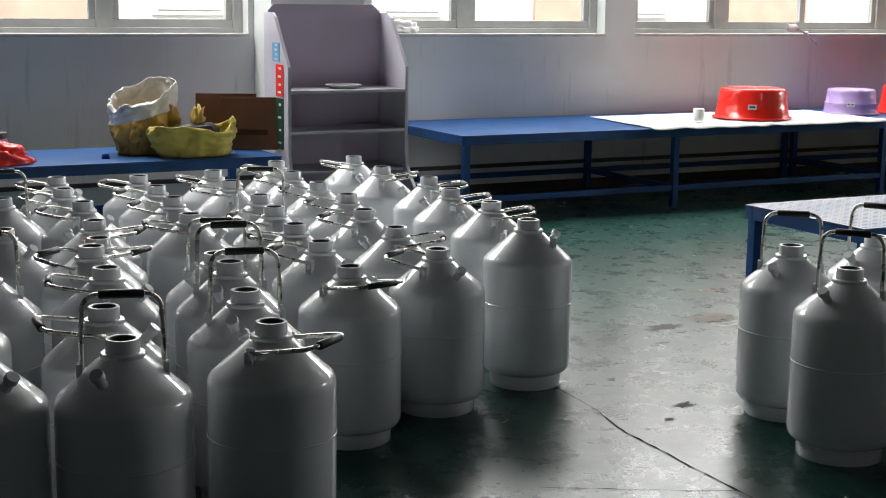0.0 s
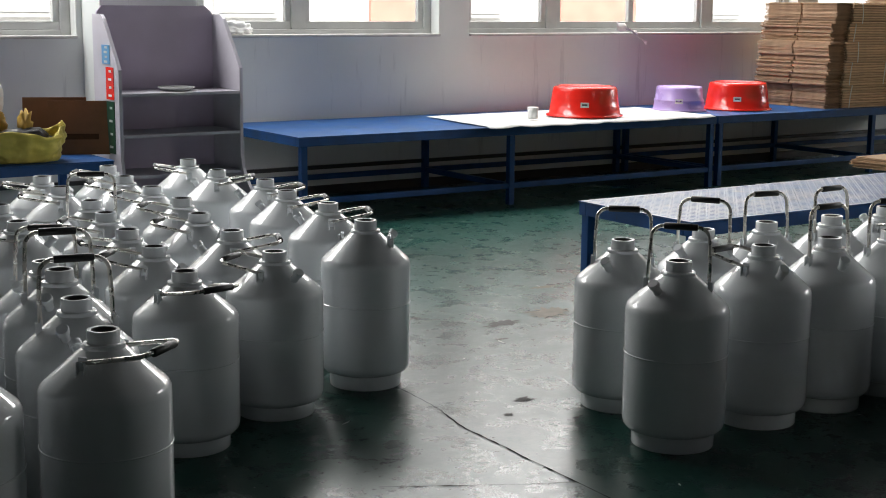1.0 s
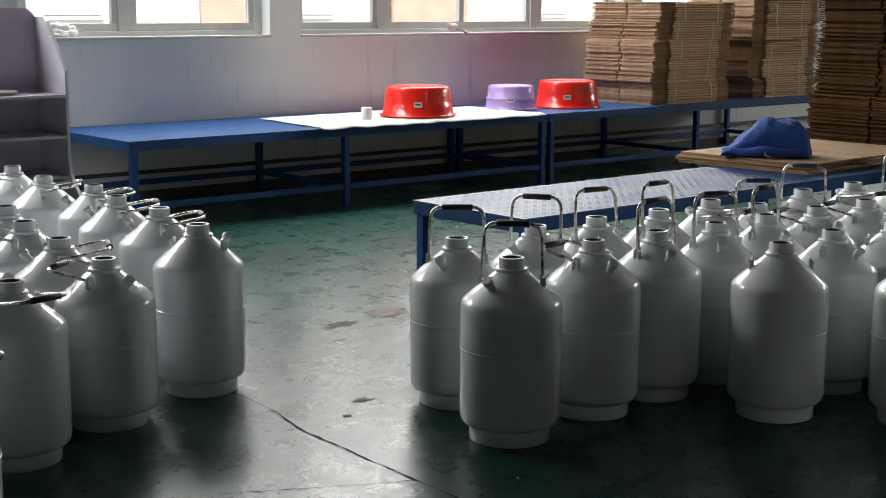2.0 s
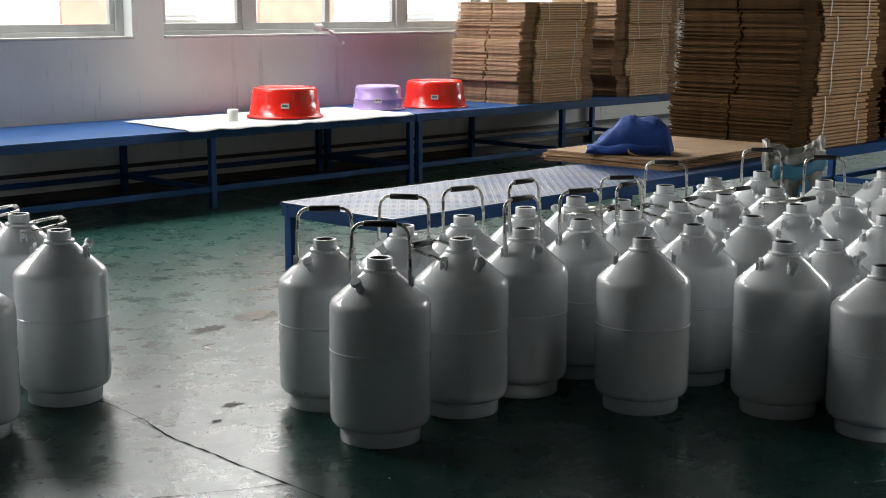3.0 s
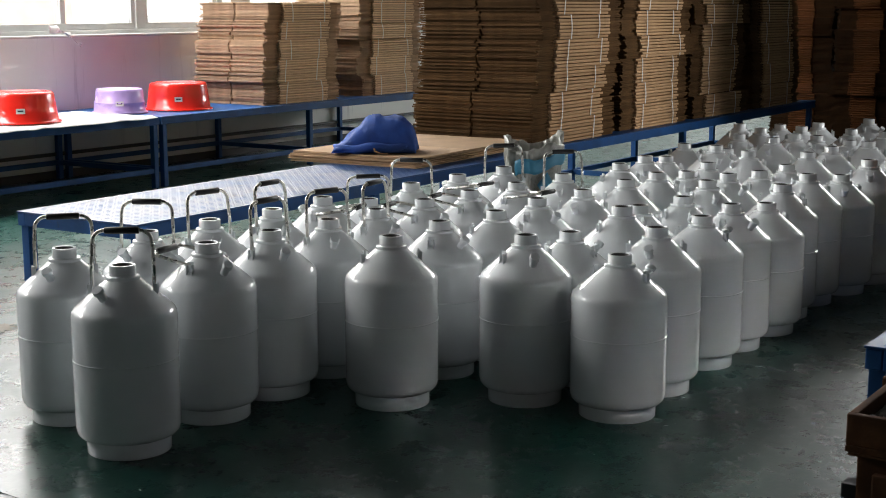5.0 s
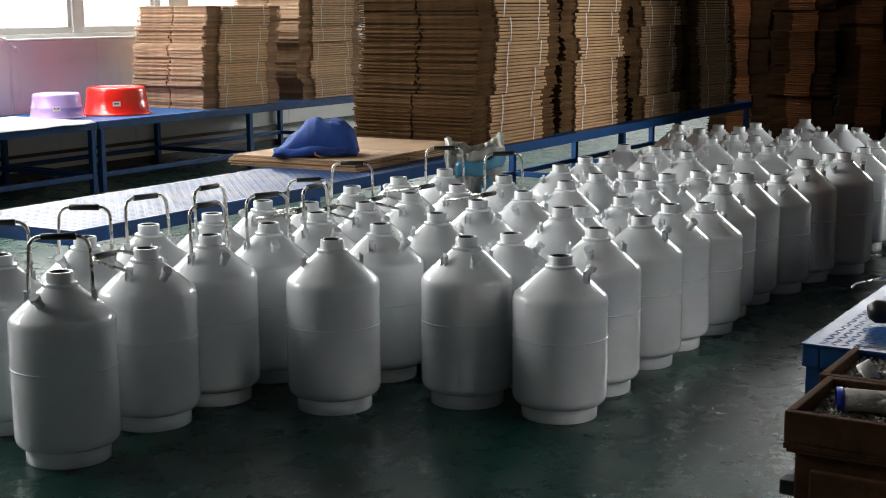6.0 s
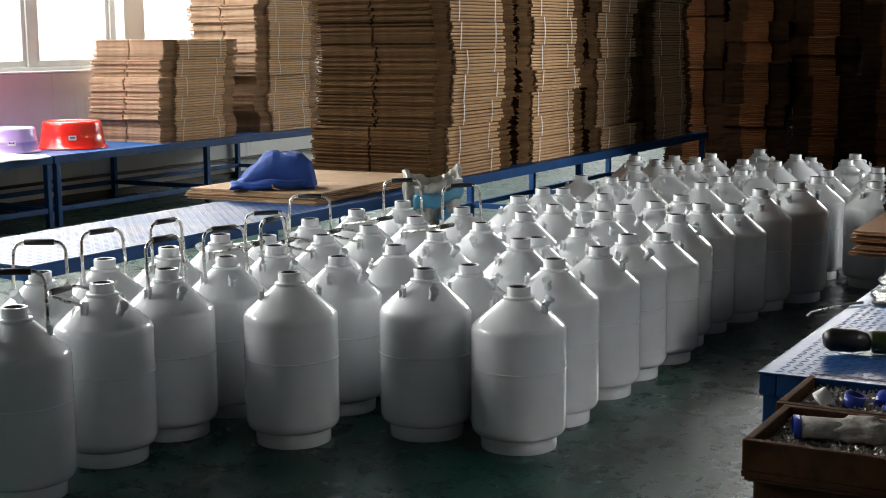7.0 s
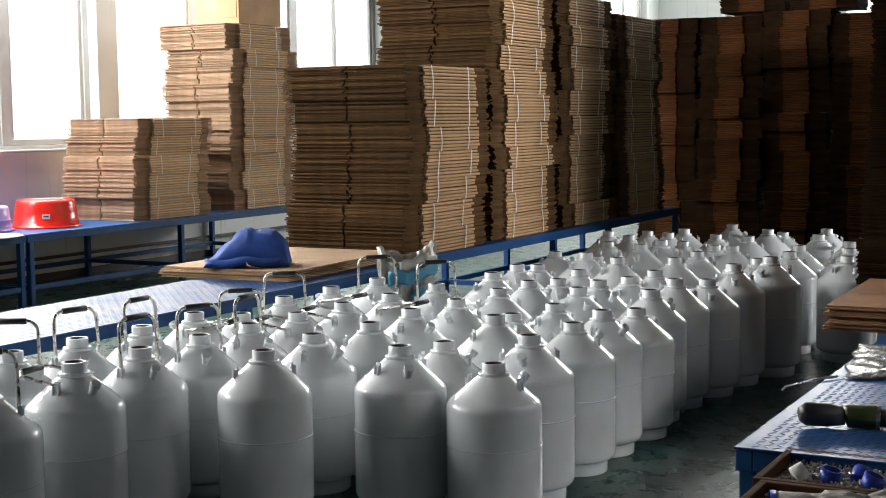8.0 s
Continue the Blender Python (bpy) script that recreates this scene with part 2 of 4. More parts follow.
def tube(points, radius, seg=10):
    """A round bar along a line of points."""
    bm = bmesh.new()
    pts = [Vector(p) for p in points]
    rings = []
    for i, p in enumerate(pts):
        d = (pts[min(i + 1, len(pts) - 1)] - pts[max(i - 1, 0)]).normalized()
        side = d.cross(Vector((0.13, 1, 0.07))).normalized()
        up = side.cross(d)
        r = radius[i] if isinstance(radius, (list, tuple)) else radius
        rings.append([bm.verts.new(p + r * (math.cos(2 * math.pi * k / seg) * side + math.sin(2 * math.pi * k / seg) * up)) for k in range(seg)])
    for a, b in zip(rings, rings[1:]):
        for k in range(seg):
            bm.faces.new((a[k], a[(k + 1) % seg], b[(k + 1) % seg], b[k]))
    bm.faces.new(rings[0]), bm.faces.new(rings[-1][::-1])
    bmesh.ops.recalc_face_normals(bm, faces=bm.faces)
    return bm


def sheet(nx, ny, place):
    """A grid of quads with its corners given by place(s, t), s and t from 0 to 1."""
    bm = bmesh.new()
    g = [[bm.verts.new(place(i / nx, j / ny)) for j in range(ny + 1)] for i in range(nx + 1)]
    for i in range(nx):
        for j in range(ny):
            bm.faces.new((g[i][j], g[i + 1][j], g[i + 1][j + 1], g[i][j + 1]))
    return bm


def thick(ob, t):
    mod = ob.modifiers.new("thickness", "SOLIDIFY")
    mod.thickness = t
    return ob


def rough_noise(v, scale, seed=0.0):
    return noise.noise(Vector(v) * scale + Vector((seed, seed * 1.7, seed * 0.3)))


# ---- the room ----
X0, X1, Y0, Y1, TOP = -5.0, 23.0, -7.0, 8.15, 7.2
SILL_Z, HEAD_Z = 1.036, 3.6
WINDOWS_NORTH = ((0.55, 2.89), (3.66, 5.46), (5.715, 9.05), (9.30, 13.74), (20.9, 22.4, 2.5))
# south openings are unseen, assumed so that fill light enters from behind
ASSUMED_WINDOWS_SOUTH = ((2.6, 4.7, 4.5), (10.6, 13.4))
WINDOWS_EAST = ((-0.6, 7.0),)


def wall_with_openings(name, along, fixed, depth, start, end, openings, sill, head, mat=None):
    """A wall along x or y with thickness; the openings go through it."""
    bm = bmesh.new()
    cuts = [start] + [v for o in openings for v in o[:2]] + [end]

    def add(a, b, z0, z1):
        if along == "x":
            box(bm, a, b, min(fixed, fixed + depth), max(fixed, fixed + depth), z0, z1)
        else:
            box(bm, min(fixed, fixed + depth), max(fixed, fixed + depth), a, b, z0, z1)
    for a, b in zip(cuts[0::2], cuts[1::2]):
        add(a, b, 0, TOP)
    for a, b, *own in openings:
        add(a, b, 0, own[0] if own else sill)
        add(a, b, head, TOP)
    return tagged(part(name, bm, mat or WALL), "unseen wall kept dark to cut bounced light" if mat else "dingy pale grey-blue painted plaster wall", "wall", kind="structure")


wall_with_openings("wall_north", "x", Y1, 0.26, X0, X1, WINDOWS_NORTH, SILL_Z, HEAD_Z)
wall_with_openings("wall_south", "x", Y0, -0.26, X0, X1, ASSUMED_WINDOWS_SOUTH, 1.2, 6.4, LOW_BOUNCE_WALL)
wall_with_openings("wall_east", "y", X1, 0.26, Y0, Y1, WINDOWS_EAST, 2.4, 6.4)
wall_with_openings("wall_west", "y", X0, -0.26, Y0, Y1, (), SILL_Z, HEAD_Z, LOW_BOUNCE_WALL)
tagged(part("ceiling", block(X0 - 0.26, X1 + 0.26, Y0 - 0.26, Y1 + 0.26, TOP, TOP + 0.2), CEIL), "unseen ceiling slab kept dark to cut bounced light", "ceiling", kind="structure")
tagged(part("floor", block(X0, X1, Y0, Y1, -0.2, 0.0), FLOOR), "worn glossy green painted concrete floor", "floor", kind="structure")
tagged(part("ground", block(-300, 300, -300, 300, -0.6, -0.25), GROUND), "grey concrete yard outside", "ground", kind="structure")
tagged(part("pier", block(2.926, 3.52, 7.85, 8.148, 0, TOP), WALL), "projecting painted wall pier between two windows", "pier", kind="structure")


def window(index, a, b, mullions, y=None, x=None, sill=SILL_Z, head=HEAD_Z):
    """Aluminium window in the wall: outer frame, mullions, inner sashes, panes and a cement sill."""
    w = thing("window_%d" % index, "grey aluminium sliding window with a bright view outside", "window", kind="structure")

    def bar(name, p0, p1, z0, z1, d0, d1):
        if y is not None:
            part(name, block(p0, p1, y + d0, y + d1, z0, z1, 0.004), FRAME, w)
        else:
            part(name, block(x + d0, x + d1, p0, p1, z0, z1, 0.004), FRAME, w)
    bar("window_frame", a, a + 0.06, sill, head, 0.10, 0.17)
    bar("window_frame", b - 0.06, b, sill, head, 0.10, 0.17)
    bar("window_frame", a + 0.06, b - 0.06, sill, sill + 0.05, 0.10, 0.17)
    bar("window_frame", a + 0.06, b - 0.06, head - 0.06, head, 0.10, 0.17)
    edges = [a + 0.06] + [v for m in mullions for v in (m - 0.05, m + 0.05)] + [b - 0.06]
    for m in mullions:
        bar("mullion", m - 0.05, m + 0.05, sill + 0.05, head - 0.06, 0.10, 0.17)
    for p0, p1 in zip(edges[0::2], edges[1::2]):
        bar("sash_rail", p0, p1, sill + 0.05, sill + 0.10, 0.115, 0.155)
        bar("sash_stile", p0, p0 + 0.04, sill + 0.10, head - 0.06, 0.115, 0.155)
        bar("sash_stile", p1 - 0.04, p1, sill + 0.10, head - 0.06, 0.115, 0.155)
        if p1 - p0 > 1.2:
            m = (p0 + p1) / 2
            bar("sash_stile", m - 0.025, m + 0.025, sill + 0.10, head - 0.06, 0.115, 0.155)
        if y is not None:
            pane = part("pane", block(p0 + 0.04, p1 - 0.04, y + 0.133, y + 0.137, sill + 0.10, head - 0.06), GLASS, w)
        else:
            pane = part("pane", block(x + 0.133, x + 0.137, p0 + 0.04, p1 - 0.04, sill + 0.10, head - 0.06), GLASS, w)
        pane.visible_shadow = False
    if y is not None:
        part("window_sill", block(a, b, y - 0.025, y + 0.10, sill, sill + 0.018, 0.004), SILL, w, "chipped grey cement sill")
    return w


NORTH_MULLIONS = ((2.05,), (4.42,), (6.53, 8.10), (10.46, 12.1), ())
for k, ((a, b, *own), ms) in enumerate(zip(WINDOWS_NORTH, NORTH_MULLIONS)):
    window(k + 1, a, b, ms, y=Y1, sill=own[0] if own else SILL_Z)
for k, (a, b, *own) in enumerate(ASSUMED_WINDOWS_SOUTH):
    window(k + 7, a, b, ((a + b) / 2,), y=Y0 - 0.26, sill=own[0] if own else 1.2, head=6.4)
for k, (a, b) in enumerate(WINDOWS_EAST):
    window(k + 10, a, b, (1.3, 3.2, 5.1), x=X1, sill=2.4, head=6.4)


# unseen walls added to keep lamp light off the tanks and back stacks
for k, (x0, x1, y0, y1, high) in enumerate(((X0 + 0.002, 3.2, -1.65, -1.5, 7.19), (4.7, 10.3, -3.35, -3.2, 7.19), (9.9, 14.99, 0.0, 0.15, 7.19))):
    tagged(part("light_blocker_%d" % (k + 1), block(x0, x1, y0, y1, 0.0, high), LOW_BOUNCE_WALL), "unseen added wall that blocks light", "wall", kind="structure")

# ---- outside: a building across the yard ----


def facade():
    b = thing("factory_building", "pale rendered building with red brick panels across the yard", "building")
    part("wall", block(-30, 40, 20.0, 24.0, -0.3, 9.0), RENDER_COAT, b)
    part("roof", block(-30.4, 40.4, 19.6, 24.4, 9.0, 9.4), GROUND, b)
    for x, wide in ((3.0, 1.9), (12.0, 1.0), (16.0, 1.8), (-4.0, 1.5)):
        part("brick_panel", block(x, x + wide, 19.93, 19.996, 0.1, 3.4), BRICK, b)
    for x in (-6.5, -1.0, 5.6, 9.2, 13.6, 19.5, 24.0, 29.0):
        w = part("window", block(x, x + 1.1, 19.93, 19.995, 1.0, 2.9), FRAME, b)
        part("pane", block(x + 0.08, x + 1.02, 19.90, 19.928, 1.08, 2.82), RENDER_COAT, w)
    return b


facade()

# ---- liquid gas tanks ----
BODY = [(0.0, 0.046), (0.110, 0.046), (0.128, 0.047), (0.140, 0.052), (0.147, 0.062), (0.150, 0.078),
        (0.150, 0.2722), (0.1517, 0.2736), (0.1517, 0.2752), (0.150, 0.2766), (0.150, 0.394),
        (0.1485, 0.406), (0.144, 0.416), (0.138, 0.4225), (0.052, 0.4985), (0.049, 0.500)]
NECK = [(0.048, 0.490), (0.049, 0.499), (0.049, 0.508), (0.047, 0.5105), (0.0385, 0.5108), (0.0375, 0.513), (0.0375, 0.5385),
        (0.036, 0.541), (0.030, 0.541), (0.0285, 0.539), (0.0285, 0.470), (0.0, 0.470)]
BASE = [(0.0, 0.002), (0.110, 0.002), (0.119, 0.0), (0.121, 0.003), (0.121, 0.040), (0.118, 0.0465), (0.100, 0.048)]


def cone_z(r):
    return 0.4985 + (0.052 - r) * (0.076 / 0.086)


BODY_ME = mesh_of("body", lathe(BODY, 48), TANK_PAINT, True)
NECK_ME = mesh_of("neck", lathe(NECK, 28), TANK_PAINT, True)
BASE_ME = mesh_of("base_ring", lathe(BASE, 40), TANK_PAINT, True)
# dark liner over the neck's inner wall, colouring in the hole's shade
HOLE_ME = mesh_of("stopper", lathe([(0.0, 0.505), (0.0279, 0.505), (0.0280, 0.5396), (0.0284, 0.5398), (0.0284, 0.50)], 20), TANK_HOLE, True)
for me in (BODY_ME, NECK_ME, BASE_ME):
    me.set_sharp_from_angle(angle=radians(38))


def valve_mesh():
    bm = lathe([(0, -0.012), (0.0125, -0.012), (0.0125, 0.026), (0.016, 0.027), (0.016, 0.040), (0.0145, 0.042), (0, 0.042)], 18)
    return mesh_of("valve", bm, TANK_PAINT, True)


VALVE_ME = valve_mesh()
VALVE_ME.set_sharp_from_angle(angle=radians(38))


def lug_mesh():
    bm = bmesh.new()
    box(bm, -0.002, 0.002, -0.011, 0.011, -0.022, 0.030, 0.0012)
    box(bm, -0.002, 0.012, -0.011, -0.008, -0.022, 0.020, 0.0008)
    box(bm, -0.002, 0.012, 0.008, 0.011, -0.022, 0.020, 0.0008)
    bolt = bmesh.ops.create_cone(bm, cap_ends=True, segments=8, radius1=0.0045, radius2=0.0045, depth=0.012)["verts"]
    bmesh.ops.rotate(bm, verts=bolt, matrix=Matrix.Rotation(radians(90), 3, "Y"))
    bmesh.ops.translate(bm, verts=bolt, vec=(0.002, 0, 0.016))
    return mesh_of("lug", bm, TANK_PAINT)


LUG_ME = lug_mesh()


def handle_meshes():
    pts = [(-0.088, 0, -0.004), (-0.088, 0, 0.06), (-0.085, 0, 0.115)]
    for k in range(1, 7):
        a = radians(15 * k)
        pts.append((-0.085 + 0.036 * (1 - math.cos(a)), 0, 0.121 + 0.034 * math.sin(a)))
    pts = pts + [(-x, y, z) for x, y, z in reversed(pts)]
    bar = mesh_of("handle", tube(pts, 0.0058, 8), STEEL, True)
    grip = mesh_of("grip", tube([(-0.049, 0, 0.155), (-0.047, 0, 0.155), (0.047, 0, 0.155), (0.049, 0, 0.155)], [0.0075, 0.0102, 0.0102, 0.0075], 10), GRIP, True)
    return bar, grip


HANDLE_ME, GRIP_ME = handle_meshes()


def make_tank(swing, label):
    """swing: None for no handle, else degrees by which the bail handle has fallen over."""
    t = thing("gas_tank", label, "tank", group="white tanks on the floor")
    part("body", BODY_ME, None, t)
    part("neck", NECK_ME, None, t)
    part("base_ring", BASE_ME, None, t)
    part("stopper", HOLE_ME, None, t, "dark liner standing for the shaded neck opening")
    r = 0.096
    a = radians(-115)
    part("valve", VALVE_ME, None, t, "", Matrix.Translation((r * math.cos(a), r * math.sin(a), cone_z(r))) @ pose(0, 0, 0, 0, 0, -115) @ pose(0, 0, 0, 0, 41))
    for side in (0, 180):
        c = 0.088 * math.cos(radians(side))
        part("lug", LUG_ME, None, t, "", Matrix.Translation((c, 0, cone_z(0.088))) @ pose(0, 0, 0, 0, 0, side))
    if swing is not None:
        h = part("handle", HANDLE_ME, None, t, "bent steel bail handle", Matrix.Translation((0, 0, cone_z(0.088) + 0.016)) @ pose(0, 0, 0, -swing))
        part("grip", GRIP_ME, None, h, "black rubber grip")
    return t


TANK_UP = make_tank(4, "white enamelled gas tank with its steel handle raised")
TANK_DOWN = make_tank(80, "white enamelled gas tank with its steel handle folded down")
TANK_BARE = make_tank(None, "white enamelled gas tank without a handle, open neck")

TANKS_LEFT_NEAR = [
    (1.24, 5.82, 0.537, 170), (1.19, 5.47, 0.537, 170), (1.18, 5.10, 0.537, 180), (1.13, 4.71, 0.529, 0),
    (1.07, 4.41, 0.521, -20), (0.98, 4.12, 0.549, 160), (0.95, 3.82, 0.541, 190), (1.56, 5.75, 0.537, 180),
    (1.54, 5.42, 0.537, 170), (1.51, 5.09, 0.537, 170), (1.45, 4.68, 0.537, 190), (1.90, 5.81, 0.537, 190),
    (1.86, 5.46, 0.537, 190), (2.27, 6.03, 0.537, 170), (2.20, 5.65, 0.537, 170), (1.83, 5.03, 0.537, 400),
    (1.77, 4.72, 0.537, 170), (1.70, 4.34, 0.537, 190), (1.66, 4.02, 0.533, 160), (2.17, 5.28, 0.537, 160),
    (2.14, 4.92, 0.537, 170), (2.04, 4.54, 0.537, 160),
]
TANKS_LEFT_FAR = [
    (1.99, 4.17, 0.533, 0), (1.99, 3.87, 0.510, 150), (1.62, 3.70, 0.514, -50), (2.68, 6.09, 0.537, 190),
    (2.63, 5.66, 0.537, 0), (2.66, 5.26, 0.537, 10), (2.58, 4.91, 0.537, 0), (2.55, 4.53, 0.537, 0),
    (2.40, 4.01, 0.556, 500), (0.81, 4.59, 0.537, 180), (1.31, 3.97, 0.529, 400), (1.25, 3.67, 0.561, 400),
    (1.19, 3.37, 0.545, 400), (1.14, 3.05, 0.537, -20), (0.83, 3.36, 0.537, 200), (0.79, 3.03, 0.537, 400),
    (0.93, 5.29, 0.537, 400), (0.65, 3.95, 0.537, 400), (0.49, 3.10, 0.537, 170), (0.51, 3.65, 0.537, 190),
]
TANKS_RIGHT_A = [
    (2.83, 2.97, 0.544, 400), (2.96, 3.36, 0.537, 400), (3.21, 3.00, 0.551, 150), (3.33, 3.38, 0.537, 400),
    (3.52, 3.01, 0.547, 448), (3.63, 3.38, 0.537, 438), (3.64, 2.61, 0.548, 500), (3.84, 3.02, 0.541, 432),
    (3.91, 2.27, 0.544, 500), (3.92, 1.94, 0.510, 500), (3.94, 3.36, 0.537, 450), (4.04, 2.69, 0.537, 500),
    (4.15, 3.04, 0.537, 455), (4.21, 2.27, 0.513, 500), (4.25, 3.37, 0.545, -20), (4.25, 1.97, 0.549, 500),
    (4.35, 2.65, 0.537, 500), (4.46, 3.04, 0.537, 150), (4.52, 2.23, 0.565, 500), (4.65, 1.98, 0.535, 500), (4.56, 3.38, 0.501, 400),
]
TANKS_RIGHT_B = [
    (4.72, 2.69, 0.537, 500), (4.77, 3.03, 0.537, 160), (4.81, 2.30, 0.529, 500), (4.86, 3.38, 0.533, 400),
    (4.95, 1.99, 0.541, 500), (5.04, 2.66, 0.537, 500), (5.09, 3.00, 0.537, -30), (5.12, 2.26, 0.529, 500),
    (5.19, 3.36, 0.537, -40), (5.26, 1.97, 0.509, 500), (5.39, 2.64, 0.541, 500), (5.46, 2.98, 0.537, 400),
    (5.53, 2.33, 0.545, 500), (5.55, 3.34, 0.537, 400), (5.57, 2.02, 0.545, 500), (5.70, 2.64, 0.541, 500),
    (5.83, 2.36, 0.541, 500), (5.88, 2.02, 0.557, 500), (5.96, 2.95, 0.537, 500), (6.00, 2.63, 0.517, 500),
]
TANKS_RIGHT_C = [
    (6.13, 2.33, 0.525, 500), (6.18, 1.97, 0.525, 500), (6.32, 2.99, 0.537, 500), (6.32, 2.66, 0.525, 500),
    (6.43, 2.31, 0.525, 500), (6.49, 1.94, 0.565, 500), (6.63, 3.02, 0.505, 500), (6.74, 2.62, 0.545, 500),
    (6.77, 1.84, 0.577, 500), (6.92, 2.87, 0.545, 500), (6.96, 2.39, 0.533, 500), (7.04, 1.98, 0.537, 500),
    (7.22, 2.93, 0.497, 500), (7.27, 2.37, 0.537, 500), (7.32, 1.59, 0.537, 500), (7.34, 3.23, 0.501, 500),
    (7.45, 1.92, 0.537, 500), (7.49, 2.77, 0.545, 500), (7.65, 2.29, 0.537, 500), (7.67, 3.04, 0.537, 500),
]
TANKS_RIGHT_D = [
    (7.70, 1.66, 0.541, 500), (7.81, 2.76, 0.541, 500), (7.82, 1.96, 0.537, 500), (7.90, 2.47, 0.513, 500),
    (8.07, 3.06, 0.541, 500), (8.11, 2.73, 0.509, 500), (8.12, 1.75, 0.537, 500), (8.28, 2.38, 0.537, 500),
    (8.34, 3.30, 0.537, 500), (8.36, 2.91, 0.537, 500), (8.51, 2.65, 0.521, 500), (8.54, 2.02, 0.537, 500),
    (8.67, 2.91, 0.537, 500), (8.76, 2.39, 0.541, 500), (8.79, 3.20, 0.505, 500), (8.97, 2.07, 0.537, 500),
    (9.09, 2.38, 0.497, 500), (9.13, 2.73, 0.537, 500),
]


first = {}
for rows, view in ((TANKS_LEFT_NEAR, -27), (TANKS_LEFT_FAR, -27), (TANKS_RIGHT_A, -54), (TANKS_RIGHT_B, -58), (TANKS_RIGHT_C, -60), (TANKS_RIGHT_D, -60)):
    for x, y, high, state in rows:
        kind = TANK_UP if 400 <= state < 500 else TANK_BARE if state == 500 else TANK_DOWN
        if 400 <= state < 500:
            turn = view + 5 + (state - 400 or random.uniform(-14, 14))
        elif state == 500:
            turn = view + random.choice((0, 25, 60, 150, 200)) + random.uniform(-12, 12)
        else:
            turn = view + state - 90 + random.uniform(-6, 6)
        m = pose(x, y, 0, 0, 0, turn) @ Matrix.Diagonal((1, 1, high / 0.541, 1))
        if kind not in first:
            first[kind] = kind
            kind.matrix_basis = m
        else:
            c = copy_thing(kind, pose(x, y, 0, 0, 0, turn))
            c.matrix_basis = m

# ---- blue steel benches and tables ----


def tread_lugs(L, D, top, pitch=0.025):
    """Raised lens-shaped lugs of a tread plate, laid crosswise in turn."""
    verts, faces = [], []
    for i in range(int(L / pitch) - 1):
        for j in range(int(D / pitch) - 1):
            cx, cy = (i + 1) * pitch, (j + 1) * pitch
            a = math.pi / 4 if (i + j) % 2 else -math.pi / 4
            c, s, n = math.cos(a), math.sin(a), len(verts)
            for u, v, z in ((-0.0125, 0, 0), (-0.006, -0.0045, 0), (0.006, -0.0045, 0), (0.0125, 0, 0), (0.006, 0.0045, 0), (-0.006, 0.0045, 0), (-0.006, 0, 0.0011), (0.006, 0, 0.0011)):
                verts.append((cx + u * c - v * s, cy + u * s + v * c, top + 0.0003 + z))
            faces += [tuple(n + k for k in f) for f in ((0, 1, 6), (1, 2, 7, 6), (2, 3, 7), (3, 4, 7), (4, 5, 6, 7), (5, 0, 6))]
    me = bpy.data.meshes.new("tread_lugs")
    me.from_pydata(verts, [], faces)
    me.materials.append(TREAD)
    return me


def bench(name, label, x0, x1, y0, y1, top, legs, plate, rail=0.105, category="bench", back_rail=True):
    b = thing(name, label, category, Matrix.Translation((x0, y0, 0)))
    L, D = x1 - x0, y1 - y0
    p = part("top_plate", block(0, L, 0, D, top - 0.006, top, 0.002), plate, b, "steel top plate")
    if plate is TREAD:
        tagged(part("tread_pattern", tread_lugs(L, D, top), None, p, "raised tread pattern"), "raised tread pattern", kind="stuff")
    s = 0.04
    for y in (0.003, D - s - 0.003):
        part("edge_rail", block(0.003, L - 0.003, y, y + s, top - 0.056, top - 0.0065, 0.003), BLUE, b)
    for x in (0.003, L - s - 0.003):
        part("end_rail", block(x, x + s, s + 0.004, D - s - 0.004, top - 0.056, top - 0.0065, 0.003), BLUE, b)
    for lx in legs:
        for y in (0.006, D - s - 0.006):
            part("leg", block(lx - x0, lx - x0 + s, y, y + s, 0.0, top - 0.0565, 0.003), BLUE, b)
        part("cross_rail", block(lx - x0 + 0.004, lx - x0 + s - 0.004, s + 0.008, D - s - 0.008, rail, rail + 0.035, 0.003), BLUE, b)
    for a, c in zip(legs, legs[1:]):
        part("stretcher", block(a - x0 + s + 0.001, c - x0 - 0.001, 0.010, 0.010 + 0.032, rail, rail + 0.035, 0.003), BLUE, b)
        if back_rail:
            part("stretcher", block(a - x0 + s + 0.001, c - x0 - 0.001, D - 0.044, D - 0.012, rail, rail + 0.035, 0.003), BLUE, b)
    return b


bench("wall_bench", "long blue painted steel bench along the wall", 3.80, 7.12, 7.10, 8.14, 0.50, (3.82, 5.31, 7.06), BLUE)
bench("wall_bench", "blue painted steel bench loaded with stacked cardboard", 7.13, 10.52, 7.10, 8.14, 0.50, (7.15, 8.79, 10.46), BLUE)
bench("wall_bench", "low blue painted steel bench holding sacks", -1.6, 2.64, 6.93, 7.66, 0.45, (-1.55, 0.4, 2.58), BLUE)
bench("work_table", "low blue steel table with worn tread plate top", 3.56, 6.52, 3.67, 4.31, 0.50, (3.575, 5.0, 6.46), TREAD, category="table")
bench("work_table", "low blue steel table under tall cardboard stacks", 6.60, 11.2, 3.78, 4.66, 0.50, (6.63, 8.6, 9.6, 11.1), TREAD, category="table")
bench("work_table", "low blue steel table with tread plate top and tools", 3.21, 7.6, 0.0, 0.97, 0.50, (3.235, 5.4, 7.5), TREAD, category="table")

# ---- stacked flat cartons ----


